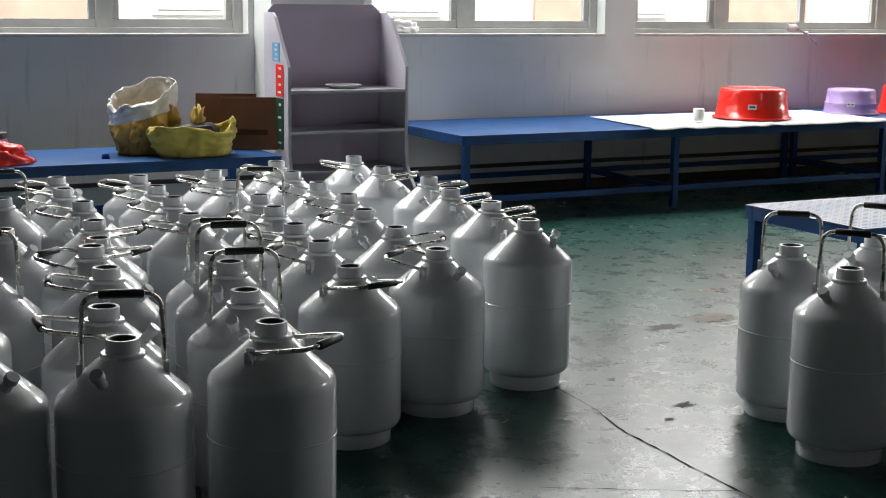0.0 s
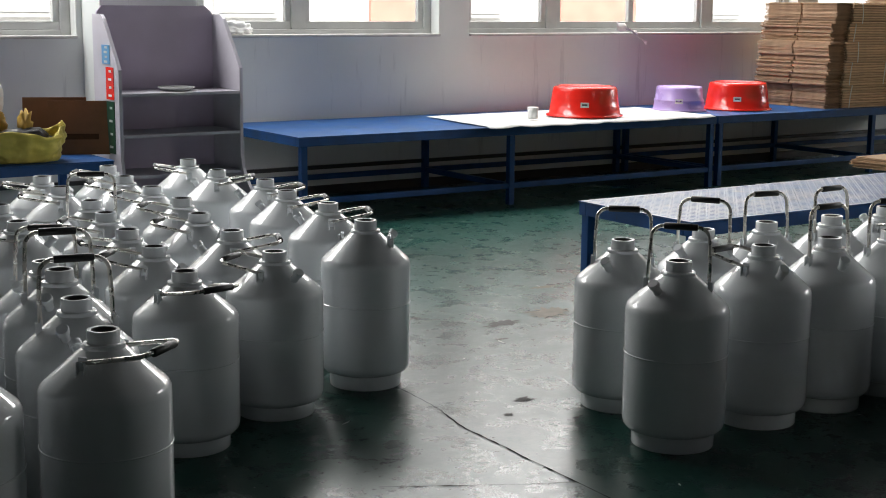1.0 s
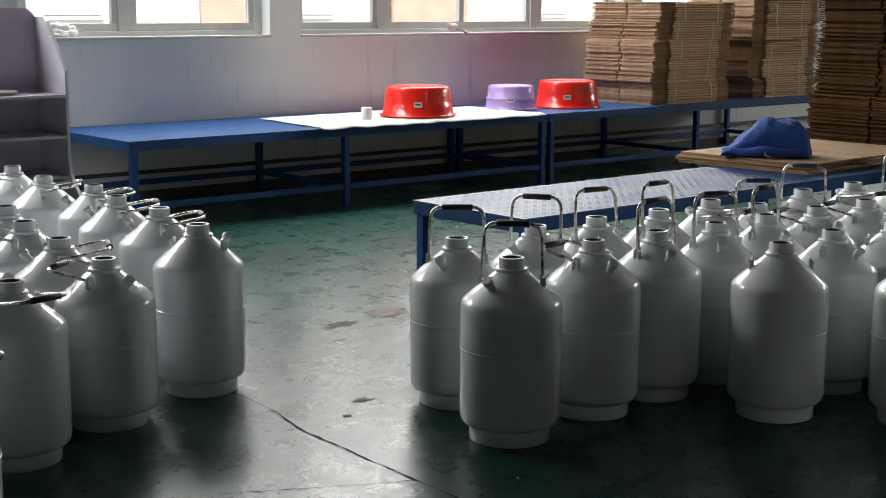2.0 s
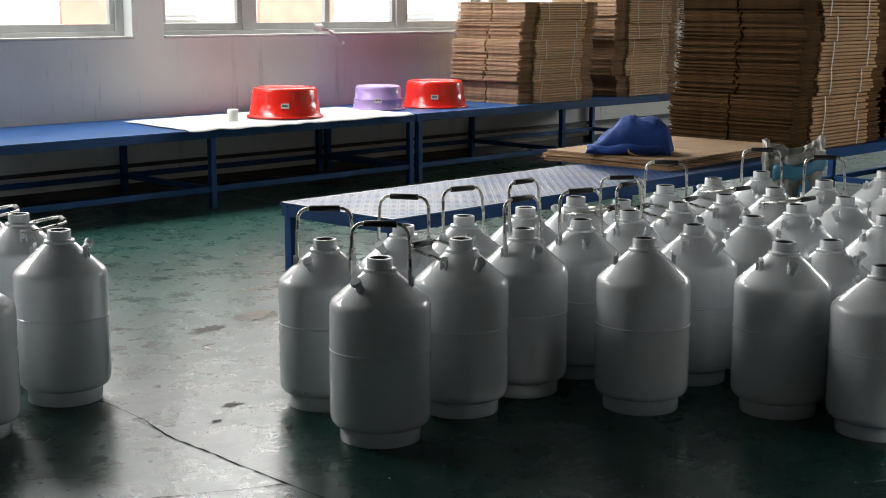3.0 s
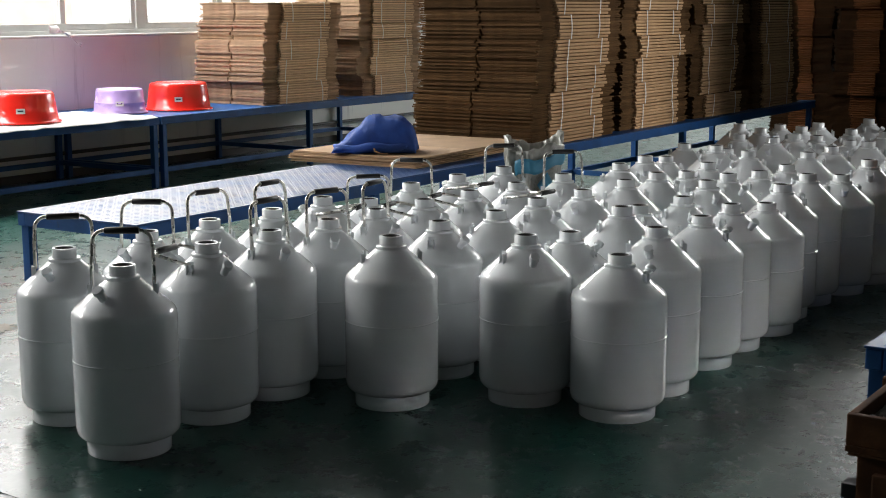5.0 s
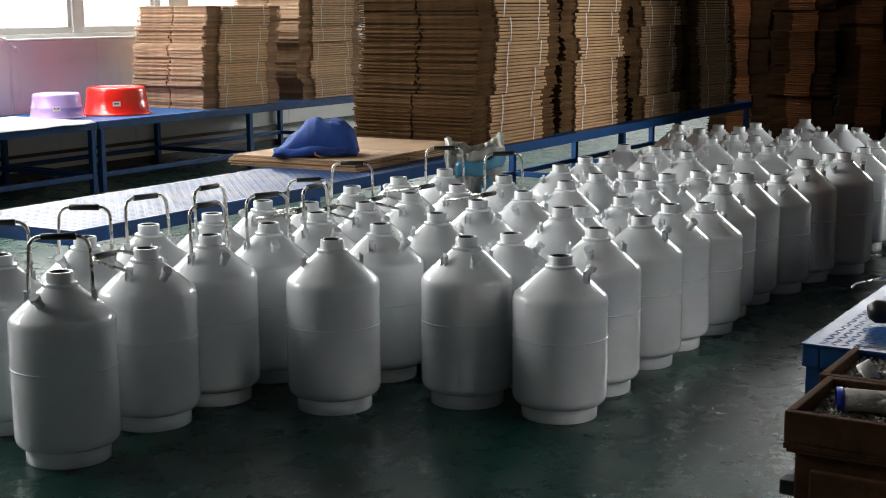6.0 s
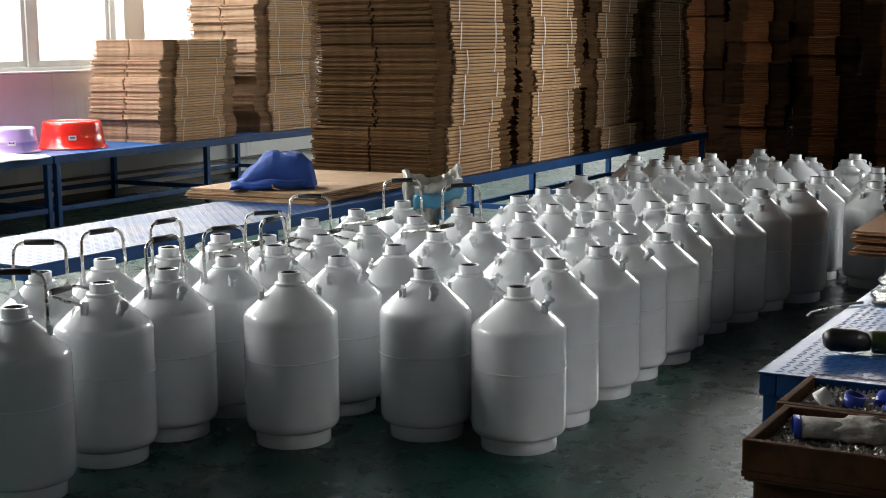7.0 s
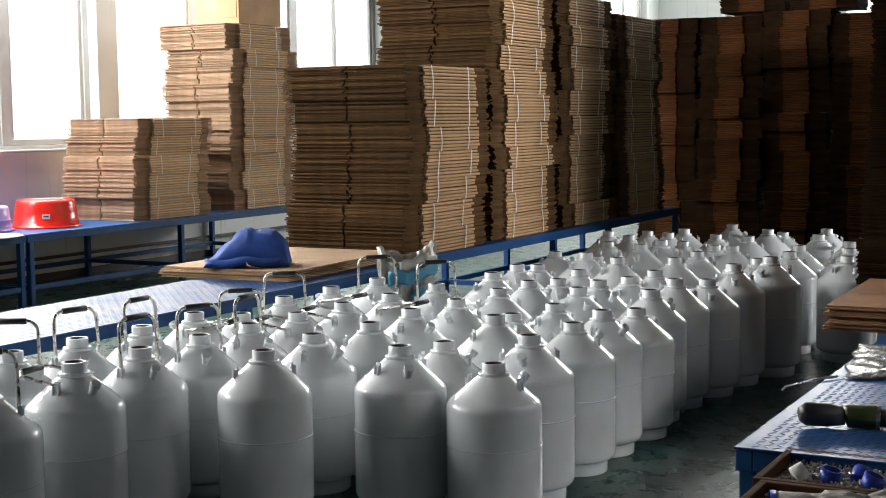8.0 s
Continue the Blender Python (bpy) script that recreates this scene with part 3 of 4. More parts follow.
def carton_mesh(L, D, seed, mats, share=0.18):
    """One flat folded carton: a rounded folded edge in the middle of its front, raw two-ply flaps set back at both ends."""
    r = random.Random(seed)
    flap, j = share * L, lambda s=0.008: r.uniform(-s, s)
    mid = D * 0.5 + j(0.012)
    bm = bmesh.new()

    def slab(corners, z0, z1, which, nose=0.0):
        rings = [[bm.verts.new((x, y + (nose if k < 2 else 0), z)) for k, (x, y) in enumerate(corners)] for z in ((z0, z1) if not nose else (z0, z1))]
        if nose:
            rings.insert(1, [bm.verts.new((x, y, (z0 + z1) / 2)) for x, y in corners])
        faces = [bm.faces.new(rings[0][::-1]), bm.faces.new(rings[-1])]
        for lo, hi in zip(rings, rings[1:]):
            faces += [bm.faces.new((lo[k], lo[(k + 1) % 4], hi[(k + 1) % 4], hi[k])) for k in range(4)]
        for f in faces:
            f.material_index = which
        return rings
    top = 0.0145 + r.uniform(-0.0012, 0.0012)
    middle = slab(((flap + j(0.006), j(0.003)), (L - flap + j(0.006), j(0.003)), (L - flap, D), (flap, D)), 0.0008, top, 0, 0.004)
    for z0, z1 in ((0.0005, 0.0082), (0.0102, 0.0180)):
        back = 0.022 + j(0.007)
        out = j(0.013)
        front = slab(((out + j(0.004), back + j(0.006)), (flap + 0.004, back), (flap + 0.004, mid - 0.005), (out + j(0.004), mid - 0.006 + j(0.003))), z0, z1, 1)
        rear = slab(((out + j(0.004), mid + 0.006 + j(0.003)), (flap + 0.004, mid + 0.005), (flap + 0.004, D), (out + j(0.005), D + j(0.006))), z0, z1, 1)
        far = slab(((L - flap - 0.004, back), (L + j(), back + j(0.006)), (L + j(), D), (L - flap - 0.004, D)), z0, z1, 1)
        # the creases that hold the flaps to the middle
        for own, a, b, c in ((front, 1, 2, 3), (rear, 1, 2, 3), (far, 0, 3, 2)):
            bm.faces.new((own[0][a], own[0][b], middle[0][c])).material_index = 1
    return mesh_of("flat_carton", bm, mats)


STEP = 0.0192


def strap_mesh(x, D, high, r):
    """A slack packing ribbon down the front of a bundle and over its top."""
    slant, bow = r.uniform(-0.025, 0.02), r.uniform(0.002, 0.008)

    def place(s, t):
        f = min(1.0, t * 1.6)
        sag = math.sin(math.pi * f)
        y, z = (-0.004 - bow * sag, high * f) if t < 0.63 else (D * 0.9 * (t - 0.63) / 0.37, high + 0.0015)
        return Vector((x + (s - 0.5) * 0.0105 + slant * (1 - f) + 0.006 * sag * slant / 0.02, y, z))
    return sheet(1, 16, place)


def carton_stack(x, y, z, L, D, high, per, meshes, label, mat_strap=STRAP, lean=0.024, joined=False, turn=0.0, group="stacked carton bundles"):
    """Bundles of flat cartons piled up, each tied with two straps and shoved a little out of line."""
    n, k = int(high / STEP), 0
    level = z + 0.001
    dx = dy = 0.0
    core = meshes[0].materials[1]
    while k < n:
        m = min(random.choice((per - 1, per, per + 1)), n - k)
        if n - k - m < 4:
            m = n - k
        dx, dy = dx * 0.4 + random.uniform(-lean, lean) * 1.5, dy * 0.4 + random.uniform(-lean, lean)
        b = thing("carton_bundle", label, "cardboard bundle", pose(x + dx, y + dy, level, 0, 0, turn + random.uniform(-1.3, 1.3)), group)
        if joined:
            bm = bmesh.new()
            for i in range(m):
                at = len(bm.verts)
                bm.from_mesh(random.choice(meshes))
                bm.verts.ensure_lookup_table()
                ox, oy = random.uniform(-0.006, 0.006), random.uniform(-0.006, 0.006)
                for v in bm.verts[at:]:
                    v.co += Vector((ox, oy, i * STEP))
            box(bm, 0.022, L - 0.022, 0.042, D - 0.02, 0, m * STEP + 0.0008)
            tagged(part("carton_edges", bm, list(meshes[0].materials), b), kind="stuff")
        else:
            for i in range(m):
                part("flat_carton", random.choice(meshes), None, b, "", pose(random.uniform(-0.006, 0.006), random.uniform(-0.005, 0.005), i * STEP, random.uniform(-0.1, 0.1), random.uniform(-0.1, 0.1), random.uniform(-0.5, 0.5)))
            # added filler block, so no light shows through between the cartons
            part("bundle_core", block(0.022, L - 0.022, 0.042, D - 0.02, 0, m * STEP + 0.0008), core, b)
            for f in (0.29, 0.70):
                thick(part("strap", strap_mesh(L * (f + random.uniform(-0.035, 0.035)), D, m * STEP, random), mat_strap, b, "thin white packing strap"), 0.001)
        level += m * STEP + 0.001
        k += m
    return level


CARTONS_A = [carton_mesh(0.92, 0.74, s, (FOLD_LIT, FLUTE_LIT)) for s in range(6)]
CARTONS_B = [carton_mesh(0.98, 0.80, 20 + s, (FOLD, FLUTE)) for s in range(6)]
CARTONS_FAR = [carton_mesh(0.564, 0.47, 40 + s, (FOLD_SHADED, FLUTE_SHADED), 0.31) for s in range(4)]

A_LABEL = "tied bundle of flat brown cardboard cartons"
carton_stack(8.36, 7.17, 0.50, 0.92, 0.74, 0.80, 8, CARTONS_A, A_LABEL)
a2_top = carton_stack(9.62, 7.19, 0.50, 0.92, 0.74, 1.59, 8, CARTONS_A, A_LABEL)
carton_stack(6.70, 3.80, 0.50, 0.98, 0.80, 1.07, 8, CARTONS_B, A_LABEL)
for k, high in enumerate((1.78, 1.60, 1.52)):
    carton_stack(7.80 + 1.08 * k, 3.84, 0.50, 0.98, 0.80, high, 8, CARTONS_B, A_LABEL)

# the dark back row of cartons on pallets across the end of the tanks


def pallet(x, y, wide, deep):
    p = thing("pallet", "dark wooden pallet under stacked cartons", "pallet", Matrix.Translation((x, y, 0)))
    for k in range(3):
        part("bearer", block(0, deep, k * (wide - 0.08) / 2, k * (wide - 0.08) / 2 + 0.08, 0, 0.09), WOOD, p)
    for k in range(5):
        part("deck_board", block(k * (deep - 0.1) / 4, k * (deep - 0.1) / 4 + 0.1, 0, wide, 0.0905, 0.11), WOOD, p)


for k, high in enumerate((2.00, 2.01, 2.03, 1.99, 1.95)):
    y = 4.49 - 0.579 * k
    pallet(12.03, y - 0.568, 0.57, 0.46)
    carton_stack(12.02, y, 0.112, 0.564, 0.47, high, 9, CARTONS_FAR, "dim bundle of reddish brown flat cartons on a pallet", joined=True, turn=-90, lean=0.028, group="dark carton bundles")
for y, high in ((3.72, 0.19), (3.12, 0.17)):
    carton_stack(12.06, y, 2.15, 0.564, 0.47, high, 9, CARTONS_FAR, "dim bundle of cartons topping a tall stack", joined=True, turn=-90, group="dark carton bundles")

# ---- shelf by the pier ----


def display_shelf():
    s = thing("display_shelf", "lilac painted board display shelf with sloped sides", "shelf", Matrix.Translation((2.72, 7.05, 0)))
    W, D = 0.71, 0.36

    def side(name, x, label):
        outline = [(0.0, 0.43), (0.0, 0.905), (0.20, 1.165), (0.24, 1.19), (D, 1.19), (D, 0.0), (0.02, 0.0), (-0.15, 0.0), (-0.145, 0.17), (-0.115, 0.245), (-0.06, 0.30), (-0.02, 0.355)]
        bm = bmesh.new()
        vs = [bm.verts.new((x, y, z)) for y, z in outline]
        f = bm.faces.new(vs)
        g = bmesh.ops.extrude_face_region(bm, geom=[f])
        bmesh.ops.translate(bm, verts=[v for v in g["geom"] if isinstance(v, bmesh.types.BMVert)], vec=(0.018, 0, 0))
        bmesh.ops.recalc_face_normals(bm, faces=bm.faces)
        return part(name, bm, LILAC_EDGE, s, label)
    left = side("side_panel", 0.0, "grey-lilac side panel with coloured stickers")
    side("side_panel", W - 0.018, "")
    bm = bmesh.new()
    vs = [bm.verts.new((x, D - 0.016, z)) for x, z in ((0.019, 0.02), (W - 0.019, 0.02), (W - 0.019, 1.20), (W - 0.06, 1.235), (0.05, 1.235), (0.019, 1.20))]
    f = bm.faces.new(vs)
    g = bmesh.ops.extrude_face_region(bm, geom=[f])
    bmesh.ops.translate(bm, verts=[v for v in g["geom"] if isinstance(v, bmesh.types.BMVert)], vec=(0, 0.014, 0))
    bmesh.ops.recalc_face_normals(bm, faces=bm.faces)
    part("back_panel", bm, LILAC, s, "lilac back board")
    for z in (0.78, 0.562, 0.345, 0.06):
        part("shelf_board", block(0.019, W - 0.019, 0.004, D - 0.018, z - 0.016, z, 0.002), LILAC_EDGE, s)
    for y, z0, z1, mat in ((0.17, 0.93, 1.03, STICKER_BLUE), (0.12, 0.745, 0.915, RED_PLASTIC), (0.12, 0.46, 0.735, STICKER_GREEN)):
        st = part("sticker", block(-0.003, -0.0005, y - 0.055, y + 0.055, z0, z1), mat, left, "faded printed sticker")
        for k in range(4):
            zz = z0 + (k + 0.5) * (z1 - z0) / 4
            part("print_bar", block(-0.0045, -0.0032, y - 0.024, y + 0.02 - 0.012 * (k % 2), zz - 0.006, zz + 0.006), WHITE_CLOTH, st)


display_shelf()
plate = part("plate", lathe([(0, 0.0), (0.07, 0.0), (0.095, 0.016), (0.10, 0.018), (0.10, 0.022), (0.07, 0.008), (0, 0.007)], 32, 1.0, 1.0), WHITE_CLOTH, None, at=Matrix.Translation((3.10, 7.19, 0.781)), smooth=True)
tagged(plate, "pale cream plastic plate lying on a shelf", "plate")

# ---- basins and sheet on the wall bench ----


def basin(name, x, y, z, r, high, mat, label):
    """A washing basin standing upside down on its rim."""
    prof = [(r, 0.0), (r * 1.0, 0.008), (r * 0.955, 0.012), (r * 0.93, 0.014), (r * 0.88, high * 0.55), (r * 0.845, high * 0.86),
            (r * 0.825, high * 0.95), (r * 0.79, high * 0.995), (r * 0.74, high), (r * 0.70, high * 0.97), (0, high * 0.965)]
    if mat is LILAC_PLASTIC:
        prof[4:5] = [(r * 0.90, high * 0.40), (r * 0.915, high * 0.42), (r * 0.91, high * 0.46), (r * 0.87, high * 0.48)]
    b = thing(name, label, "basin", Matrix.Translation((x, y, z)))
    part("bowl", lathe(prof, 56), mat, b, smooth=True)
    tag = part("price_label", block(-0.028, 0.028, -0.002, 0.002, -0.017, 0.017), WHITE_CLOTH, b, "small paper label with print")
    d = Vector((0.1 - x, 0.08 - y, 0)).normalized()
    tag.matrix_basis = Matrix.Translation(d * (r * 0.895) + Vector((0, 0, high * 0.42))) @ pose(0, 0, 0, 0, 0, math.degrees(math.atan2(d.y, d.x)) + 90) @ pose(0, 0, 0, -9)
    part("print_bar", block(-0.018, 0.018, -0.0035, -0.0022, -0.004, 0.006), DARK_IRON, tag)


basin("wash_basin", 6.19, 7.44, 0.516, 0.262, 0.20, RED_PLASTIC, "bright red plastic basin upside down on a white sheet")
basin("wash_basin", 7.22, 7.60, 0.504, 0.200, 0.175, LILAC_PLASTIC, "lilac plastic basin upside down on the bench")
basin("wash_basin", 7.72, 7.50, 0.504, 0.255, 0.20, RED_PLASTIC, "red plastic basin upside down beside the lilac one")


def bench_sheet():
    def place(s, t):
        x = 5.12 + 1.95 * s + 0.10 * t * (1 - s) + 0.03 * rough_noise((s * 4, t * 2, 0), 1.0, 4)
        y = 7.06 + 0.86 * t + 0.025 * rough_noise((s * 6, 0, 0), 1.0, 2) * (1 - t) + 0.04 * math.sin(s * 3.1) * t
        z = 0.5045 + 0.010 * max(0, rough_noise((x * 5, y * 5, 0), 1.0, 7)) + (0.012 * max(0, rough_noise((x * 7, 0, 0), 1, 3)) if t < 0.1 else 0)
        if t == 0:
            z -= 0.012
        return Vector((x, y, z))
    ob = part("white_sheet", sheet(40, 14, place), WHITE_CLOTH, None, smooth=True)
    thick(ob, 0.003).modifiers[0].offset = 1
    tagged(ob, "creased white plastic sheet lying on the bench", "sheet")


bench_sheet()
cup = part("cup", lathe([(0.0, 0), (0.03, 0), (0.033, 0.01), (0.037, 0.075), (0.034, 0.078), (0.0, 0.07)], 20), WHITE_PLASTIC, None, at=pose(5.66, 7.33, 0.518), smooth=True)
tagged(cup, "small white plastic cup on the sheet", "cup")


def crumple(name, label, category, x, y, z, sx, sy, sz, mat, seed, amount=0.35, detail=2.0, seg=4, flat=0.35):
    """A crumpled soft heap resting on a flat base."""
    bm = bmesh.new()
    bmesh.ops.create_icosphere(bm, subdivisions=seg, radius=1.0)
    for v in bm.verts:
        d = v.co.normalized()
        k = 1 + amount * rough_noise(d, detail, seed) + amount * 0.5 * abs(rough_noise(d, detail * 2.3, seed + 3)) + amount * 0.25 * rough_noise(d, detail * 5, seed + 9)
        q = d * k
        zz = max(q.z, -flat)
        v.co = Vector((q.x * sx, q.y * sy, (zz + flat) / (1 + flat) * sz))
    ob = part(name, bm, mat, None, at=Matrix.Translation((x, y, z)), smooth=True)
    return tagged(ob, label, category)


# rags on the window sills
crumple("plastic_bag", "crumpled white plastic bag on the window sill", "bag", 3.93, 8.19, SILL_Z + 0.019, 0.10, 0.035, 0.075, WHITE_PLASTIC, 5.0, 0.6, 2.5)
rag = sheet(14, 4, lambda s, t: Vector((7.05 + 0.30 * s + 0.02 * rough_noise((s * 5, t, 0), 1, 5), 8.115 + 0.015 * rough_noise((s * 6, t * 3, 1), 1, 2), SILL_Z + 0.045 - 0.12 * s * s + 0.045 * t * (1 - 0.6 * s) + 0.03 * rough_noise((s * 6, t * 2, 0), 1.2, 8))))
tagged(thick(part("plastic_strip", rag, WHITE_PLASTIC, None, smooth=True), 0.002), "torn white plastic strip hanging off the sill", "plastic strip")

# ---- left bench clutter ----


def crease(p, freq, seed):
    """Sharp ridges, as in crumpled paper or film."""
    return 1 - 2.2 * abs(rough_noise(p, freq, seed))


def sack(name, label, x, y, z, rx, ry, high, mat, seed, fold=0.12, flare=0.0, rim=0.22, peak=None, pucker=0.05):
    """A slack open sack with folds and a rolled rim."""
    s = thing(name, label, "sack", Matrix.Translation((x, y, z)))

    def place(a, t):
        an = 2 * math.pi * a
        c = Vector((math.cos(an), math.sin(an), 0))
        k = ((0.84 + flare * t ** 0.7) if flare else (0.86 + 0.22 * math.sin(min(1, t * 1.15) * math.pi) ** 0.8)) * (1 + fold * rough_noise((c.x * 2, c.y * 2, t * 1.4), 1.3, seed) + fold * 0.5 * rough_noise((c.x * 5, c.y * 5, t * 2), 1.3, seed + 5))
        k *= 1 + pucker * crease((c.x * 1.6 + t, c.y * 1.6, t * 2.2), 1.4, seed + 7) + 0.3 * pucker * crease((c.x * 3, c.y * 3, t * 5), 1.4, seed + 8)
        top = high * (1 + rim * rough_noise((c.x, c.y, 0), 1.1, seed + 2) + 0.2 * rim * rough_noise((c.x * 3, c.y * 3, 0), 1.1, seed + 4))
        if peak is not None:
            top += peak[1] * max(0.0, math.cos(an - math.radians(peak[0]))) ** 12
        return Vector((c.x * rx * k, c.y * ry * k, top * t))
    bm = sheet(96, 28, place)
    bmesh.ops.remove_doubles(bm, verts=bm.verts, dist=0.0005)
    body = part("sack_body", bm, mat, s, smooth=True)
    thick(body, 0.004)
    part("sack_bottom", lathe([(0, 0.002), (0.8, 0.002), (0.84, 0.02), (0.78, 0.03), (0, 0.03)], 32, rx, ry), mat, s, smooth=True)
    return s


tan = sack("paper_sack", "tan paper sack with a white liner folded over its top", 2.02, 7.30, 0.452, 0.155, 0.13, 0.24, TAN_SACK, 3.0, 0.3, pucker=0.10)


def liner():
    def place(a, t):
        an = 2 * math.pi * a
        c = Vector((math.cos(an), math.sin(an), 0))
        fold = 1 + 0.09 * crease((c.x * 1.5, c.y * 1.5, t * 1.5), 1.4, 4) * (0.4 + t) + 0.03 * crease((c.x * 4, c.y * 4, t * 4), 1.4, 14) + 0.07 * rough_noise((c.x * 2, c.y * 2, t), 1.5, 6) + 0.05 * rough_noise((c.x * 6, c.y * 6, t * 3), 1.5, 8) * t
        z = 0.20 + 0.045 * c.x + t * (0.12 + 0.02 * c.x + 0.035 * c.y) + t * 0.03 * rough_noise((c.x * 1.5, c.y * 1.5, 0), 1.5, 9) + 0.006 * t * crease((c.x * 2.5, c.y * 2.5, 0), 1.3, 5)
        r = (0.172 - 0.012 * t) * fold
        return Vector((c.x * r - 0.015, c.y * r * 0.8, z))
    bm = sheet(96, 20, place)
    bmesh.ops.remove_doubles(bm, verts=bm.verts, dist=0.0005)
    thick(part("liner", bm, WHITE_PLASTIC, tan, "grey-white woven liner", smooth=True), 0.004)


liner()
sack("woven_sack", "yellow-green woven plastic sack, slumped open on the bench", 2.21, 7.10, 0.452, 0.195, 0.125, 0.15, YELLOW_SACK, 8.0, 0.16, 0.32, peak=(8, 0.05), pucker=0.07)
crumple("dark_rag", "dark cloth scraps stuffed in the open sack", "rag", 2.22, 7.10, 0.50, 0.14, 0.08, 0.115, BLACK_PLASTIC, 2.0, 0.5)
crumple("paper_scrap", "crumpled orange paper sticking up from the sack", "paper scrap", 2.25, 7.13, 0.60, 0.03, 0.03, 0.09, TAN_SACK, 11.0, 0.9, 3.0, 3)
for x, y, w, h in ((2.40, 7.44, 0.33, 0.30), (2.50, 7.33, 0.33, 0.285)):
    c = thing("leaning_cardboard", "dark brown cardboard panel leaning on the wall", "cardboard", pose(x - 0.07, y, 0.452, -6, 0, -24))
    part("panel", block(0, w, 0, 0.012, 0, h, 0.002), CARD_DARK, c)
    part("print_bar", block(0.07, 0.26, -0.0025, -0.0008, 0.08, 0.11), WOOD, c)
can = thing("tin_can", "striped paint tin standing on the bench", "tin", Matrix.Translation((1.22, 7.14, 0.452)))
part("can_body", lathe([(0, 0), (0.06, 0), (0.062, 0.004), (0.062, 0.145), (0.06, 0.15), (0.052, 0.148), (0, 0.147)], 28), DARK_IRON, can, smooth=True)
for z in (0.03, 0.055, 0.08, 0.105):
    part("band", lathe([(0.0622, z), (0.0632, z + 0.002), (0.0632, z + 0.012), (0.0622, z + 0.014)], 28), LILAC_PLASTIC, can)
crumple("red_bag", "crumpled bright red plastic bag on the bench", "bag", 1.22, 7.03, 0.452, 0.14, 0.06, 0.10, RED_PLASTIC, 7.0, 0.5)
capb = part("bottle_cap", lathe([(0, 0), (0.02, 0), (0.021, 0.004), (0.019, 0.026), (0, 0.028)], 18), BLUE_PLASTIC, None, at=pose(1.76, 7.13, 0.451), smooth=True)
tagged(capb, "small dark blue plastic cap on the bench", "cap")

# ---- on the work table ----


def loose_cartons(x, y, z, L, D, n, turn, label, mat=None):
    mat = mat or CARD
    for k in range(n):
        c = thing("cardboard_sheet", label, "cardboard", pose(x + random.uniform(-0.02, 0.02), y + random.uniform(-0.015, 0.015), z + 0.0125 * k, 0, 0, turn + random.uniform(-2, 2)), "loose cardboard sheets")
        part("lower_ply", block(0, L, 0, D, 0.0005, 0.005), mat, c)
        part("upper_ply", block(random.uniform(0, 0.02), L * 0.47, random.uniform(0, 0.02), D, 0.0062, 0.0115), mat, c)
        part("upper_ply", block(L * 0.475, L - random.uniform(0, 0.02), random.uniform(0, 0.02), D, 0.0062, 0.0115), mat, c)


loose_cartons(5.50, 3.80, 0.501, 1.10, 0.74, 4, 2.0, "large brown cardboard sheet lying on the table")


def cloth_heap():
    """A garment folded to a soft dome with a thick hem."""
    def place(s, t):
        x = 0.42 * s
        shape = ((0, 0.0), (0.03, 0.03), (0.12, 0.062), (0.3, 0.122), (0.42, 0.160), (0.55, 0.180), (0.70, 0.180), (0.82, 0.165), (0.92, 0.130), (0.97, 0.09), (1.0, 0.02))
        rise = float(np.interp(s, [p for p, _ in shape], [q for _, q in shape]))
        a = math.pi * t
        y = 0.14 * (1 - math.cos(a)) * (1 - 0.25 * (2 * s - 1) ** 4)
        z = rise * math.sin(a) ** 0.55
        z += 0.016 * rough_noise((x * 9, y * 9, 0), 1.2, 6) * math.sin(a) + 0.012 * abs(rough_noise((x * 16 + y * 8, y * 14, 0), 1.0, 2)) * math.sin(a) + 0.016 * crease((x * 7 + y * 4, y * 5 - x * 3, 0), 1.0, 13) * math.sin(a) * min(1, s * 5) + 0.005 * crease((x * 18, y * 18, 0), 1.0, 23) * math.sin(a) - 0.012 * math.sin(a) + 0.004 * math.sin(30 * x + 22 * y) * math.sin(a) * (1 - s * 0.5)
        bulge = 0.012 * max(0, 1 - abs(z - 0.018) / 0.018)
        return Vector((x, y - (bulge if t < 0.5 else -bulge), max(0.001, z)))
    bm = sheet(80, 64, place)
    ob = part("blue_garment", bm, BLUE_CLOTH, None, at=pose(5.45, 4.27, 0.5535, 0, 0, -59), smooth=True)
    tagged(thick(ob, 0.004), "blue cloth garment heaped on the cardboard", "cloth")
    hem = []
    for k in range(41):
        f = k / 40
        hem.append((0.012 + 0.40 * f, -0.012 + 0.010 * math.sin(f * 9) + 0.10 * (2 * f - 1) ** 8, 0.022 + 0.006 * math.sin(f * 14 + 1) + 0.012 * f))
    part("hem", tube(hem, [0.010 + 0.013 * math.sin(math.pi * min(1, max(0.02, k / 40))) ** 0.6 for k in range(41)], 12), BLUE_CLOTH, ob, "thick rolled hem", smooth=True)
    part("tie", tube([(0.215, -0.034, 0.035), (0.222, -0.05, 0.016), (0.25, -0.062, 0.006), (0.285, -0.066, 0.005)], [0.006, 0.005, 0.003, 0.002], 8), CARD_RED, ob, "short orange-brown tie", smooth=True)


cloth_heap()

# ---- plastic sack on the floor by the table end ----
CLOUDY = material("cloudy_sack_film", (0.36, 0.355, 0.32), 0.32, vary=0.2, scale=14, bump=0.5, bump_scale=35, second=(0.20, 0.20, 0.18), spots=(0.52, 0.66))
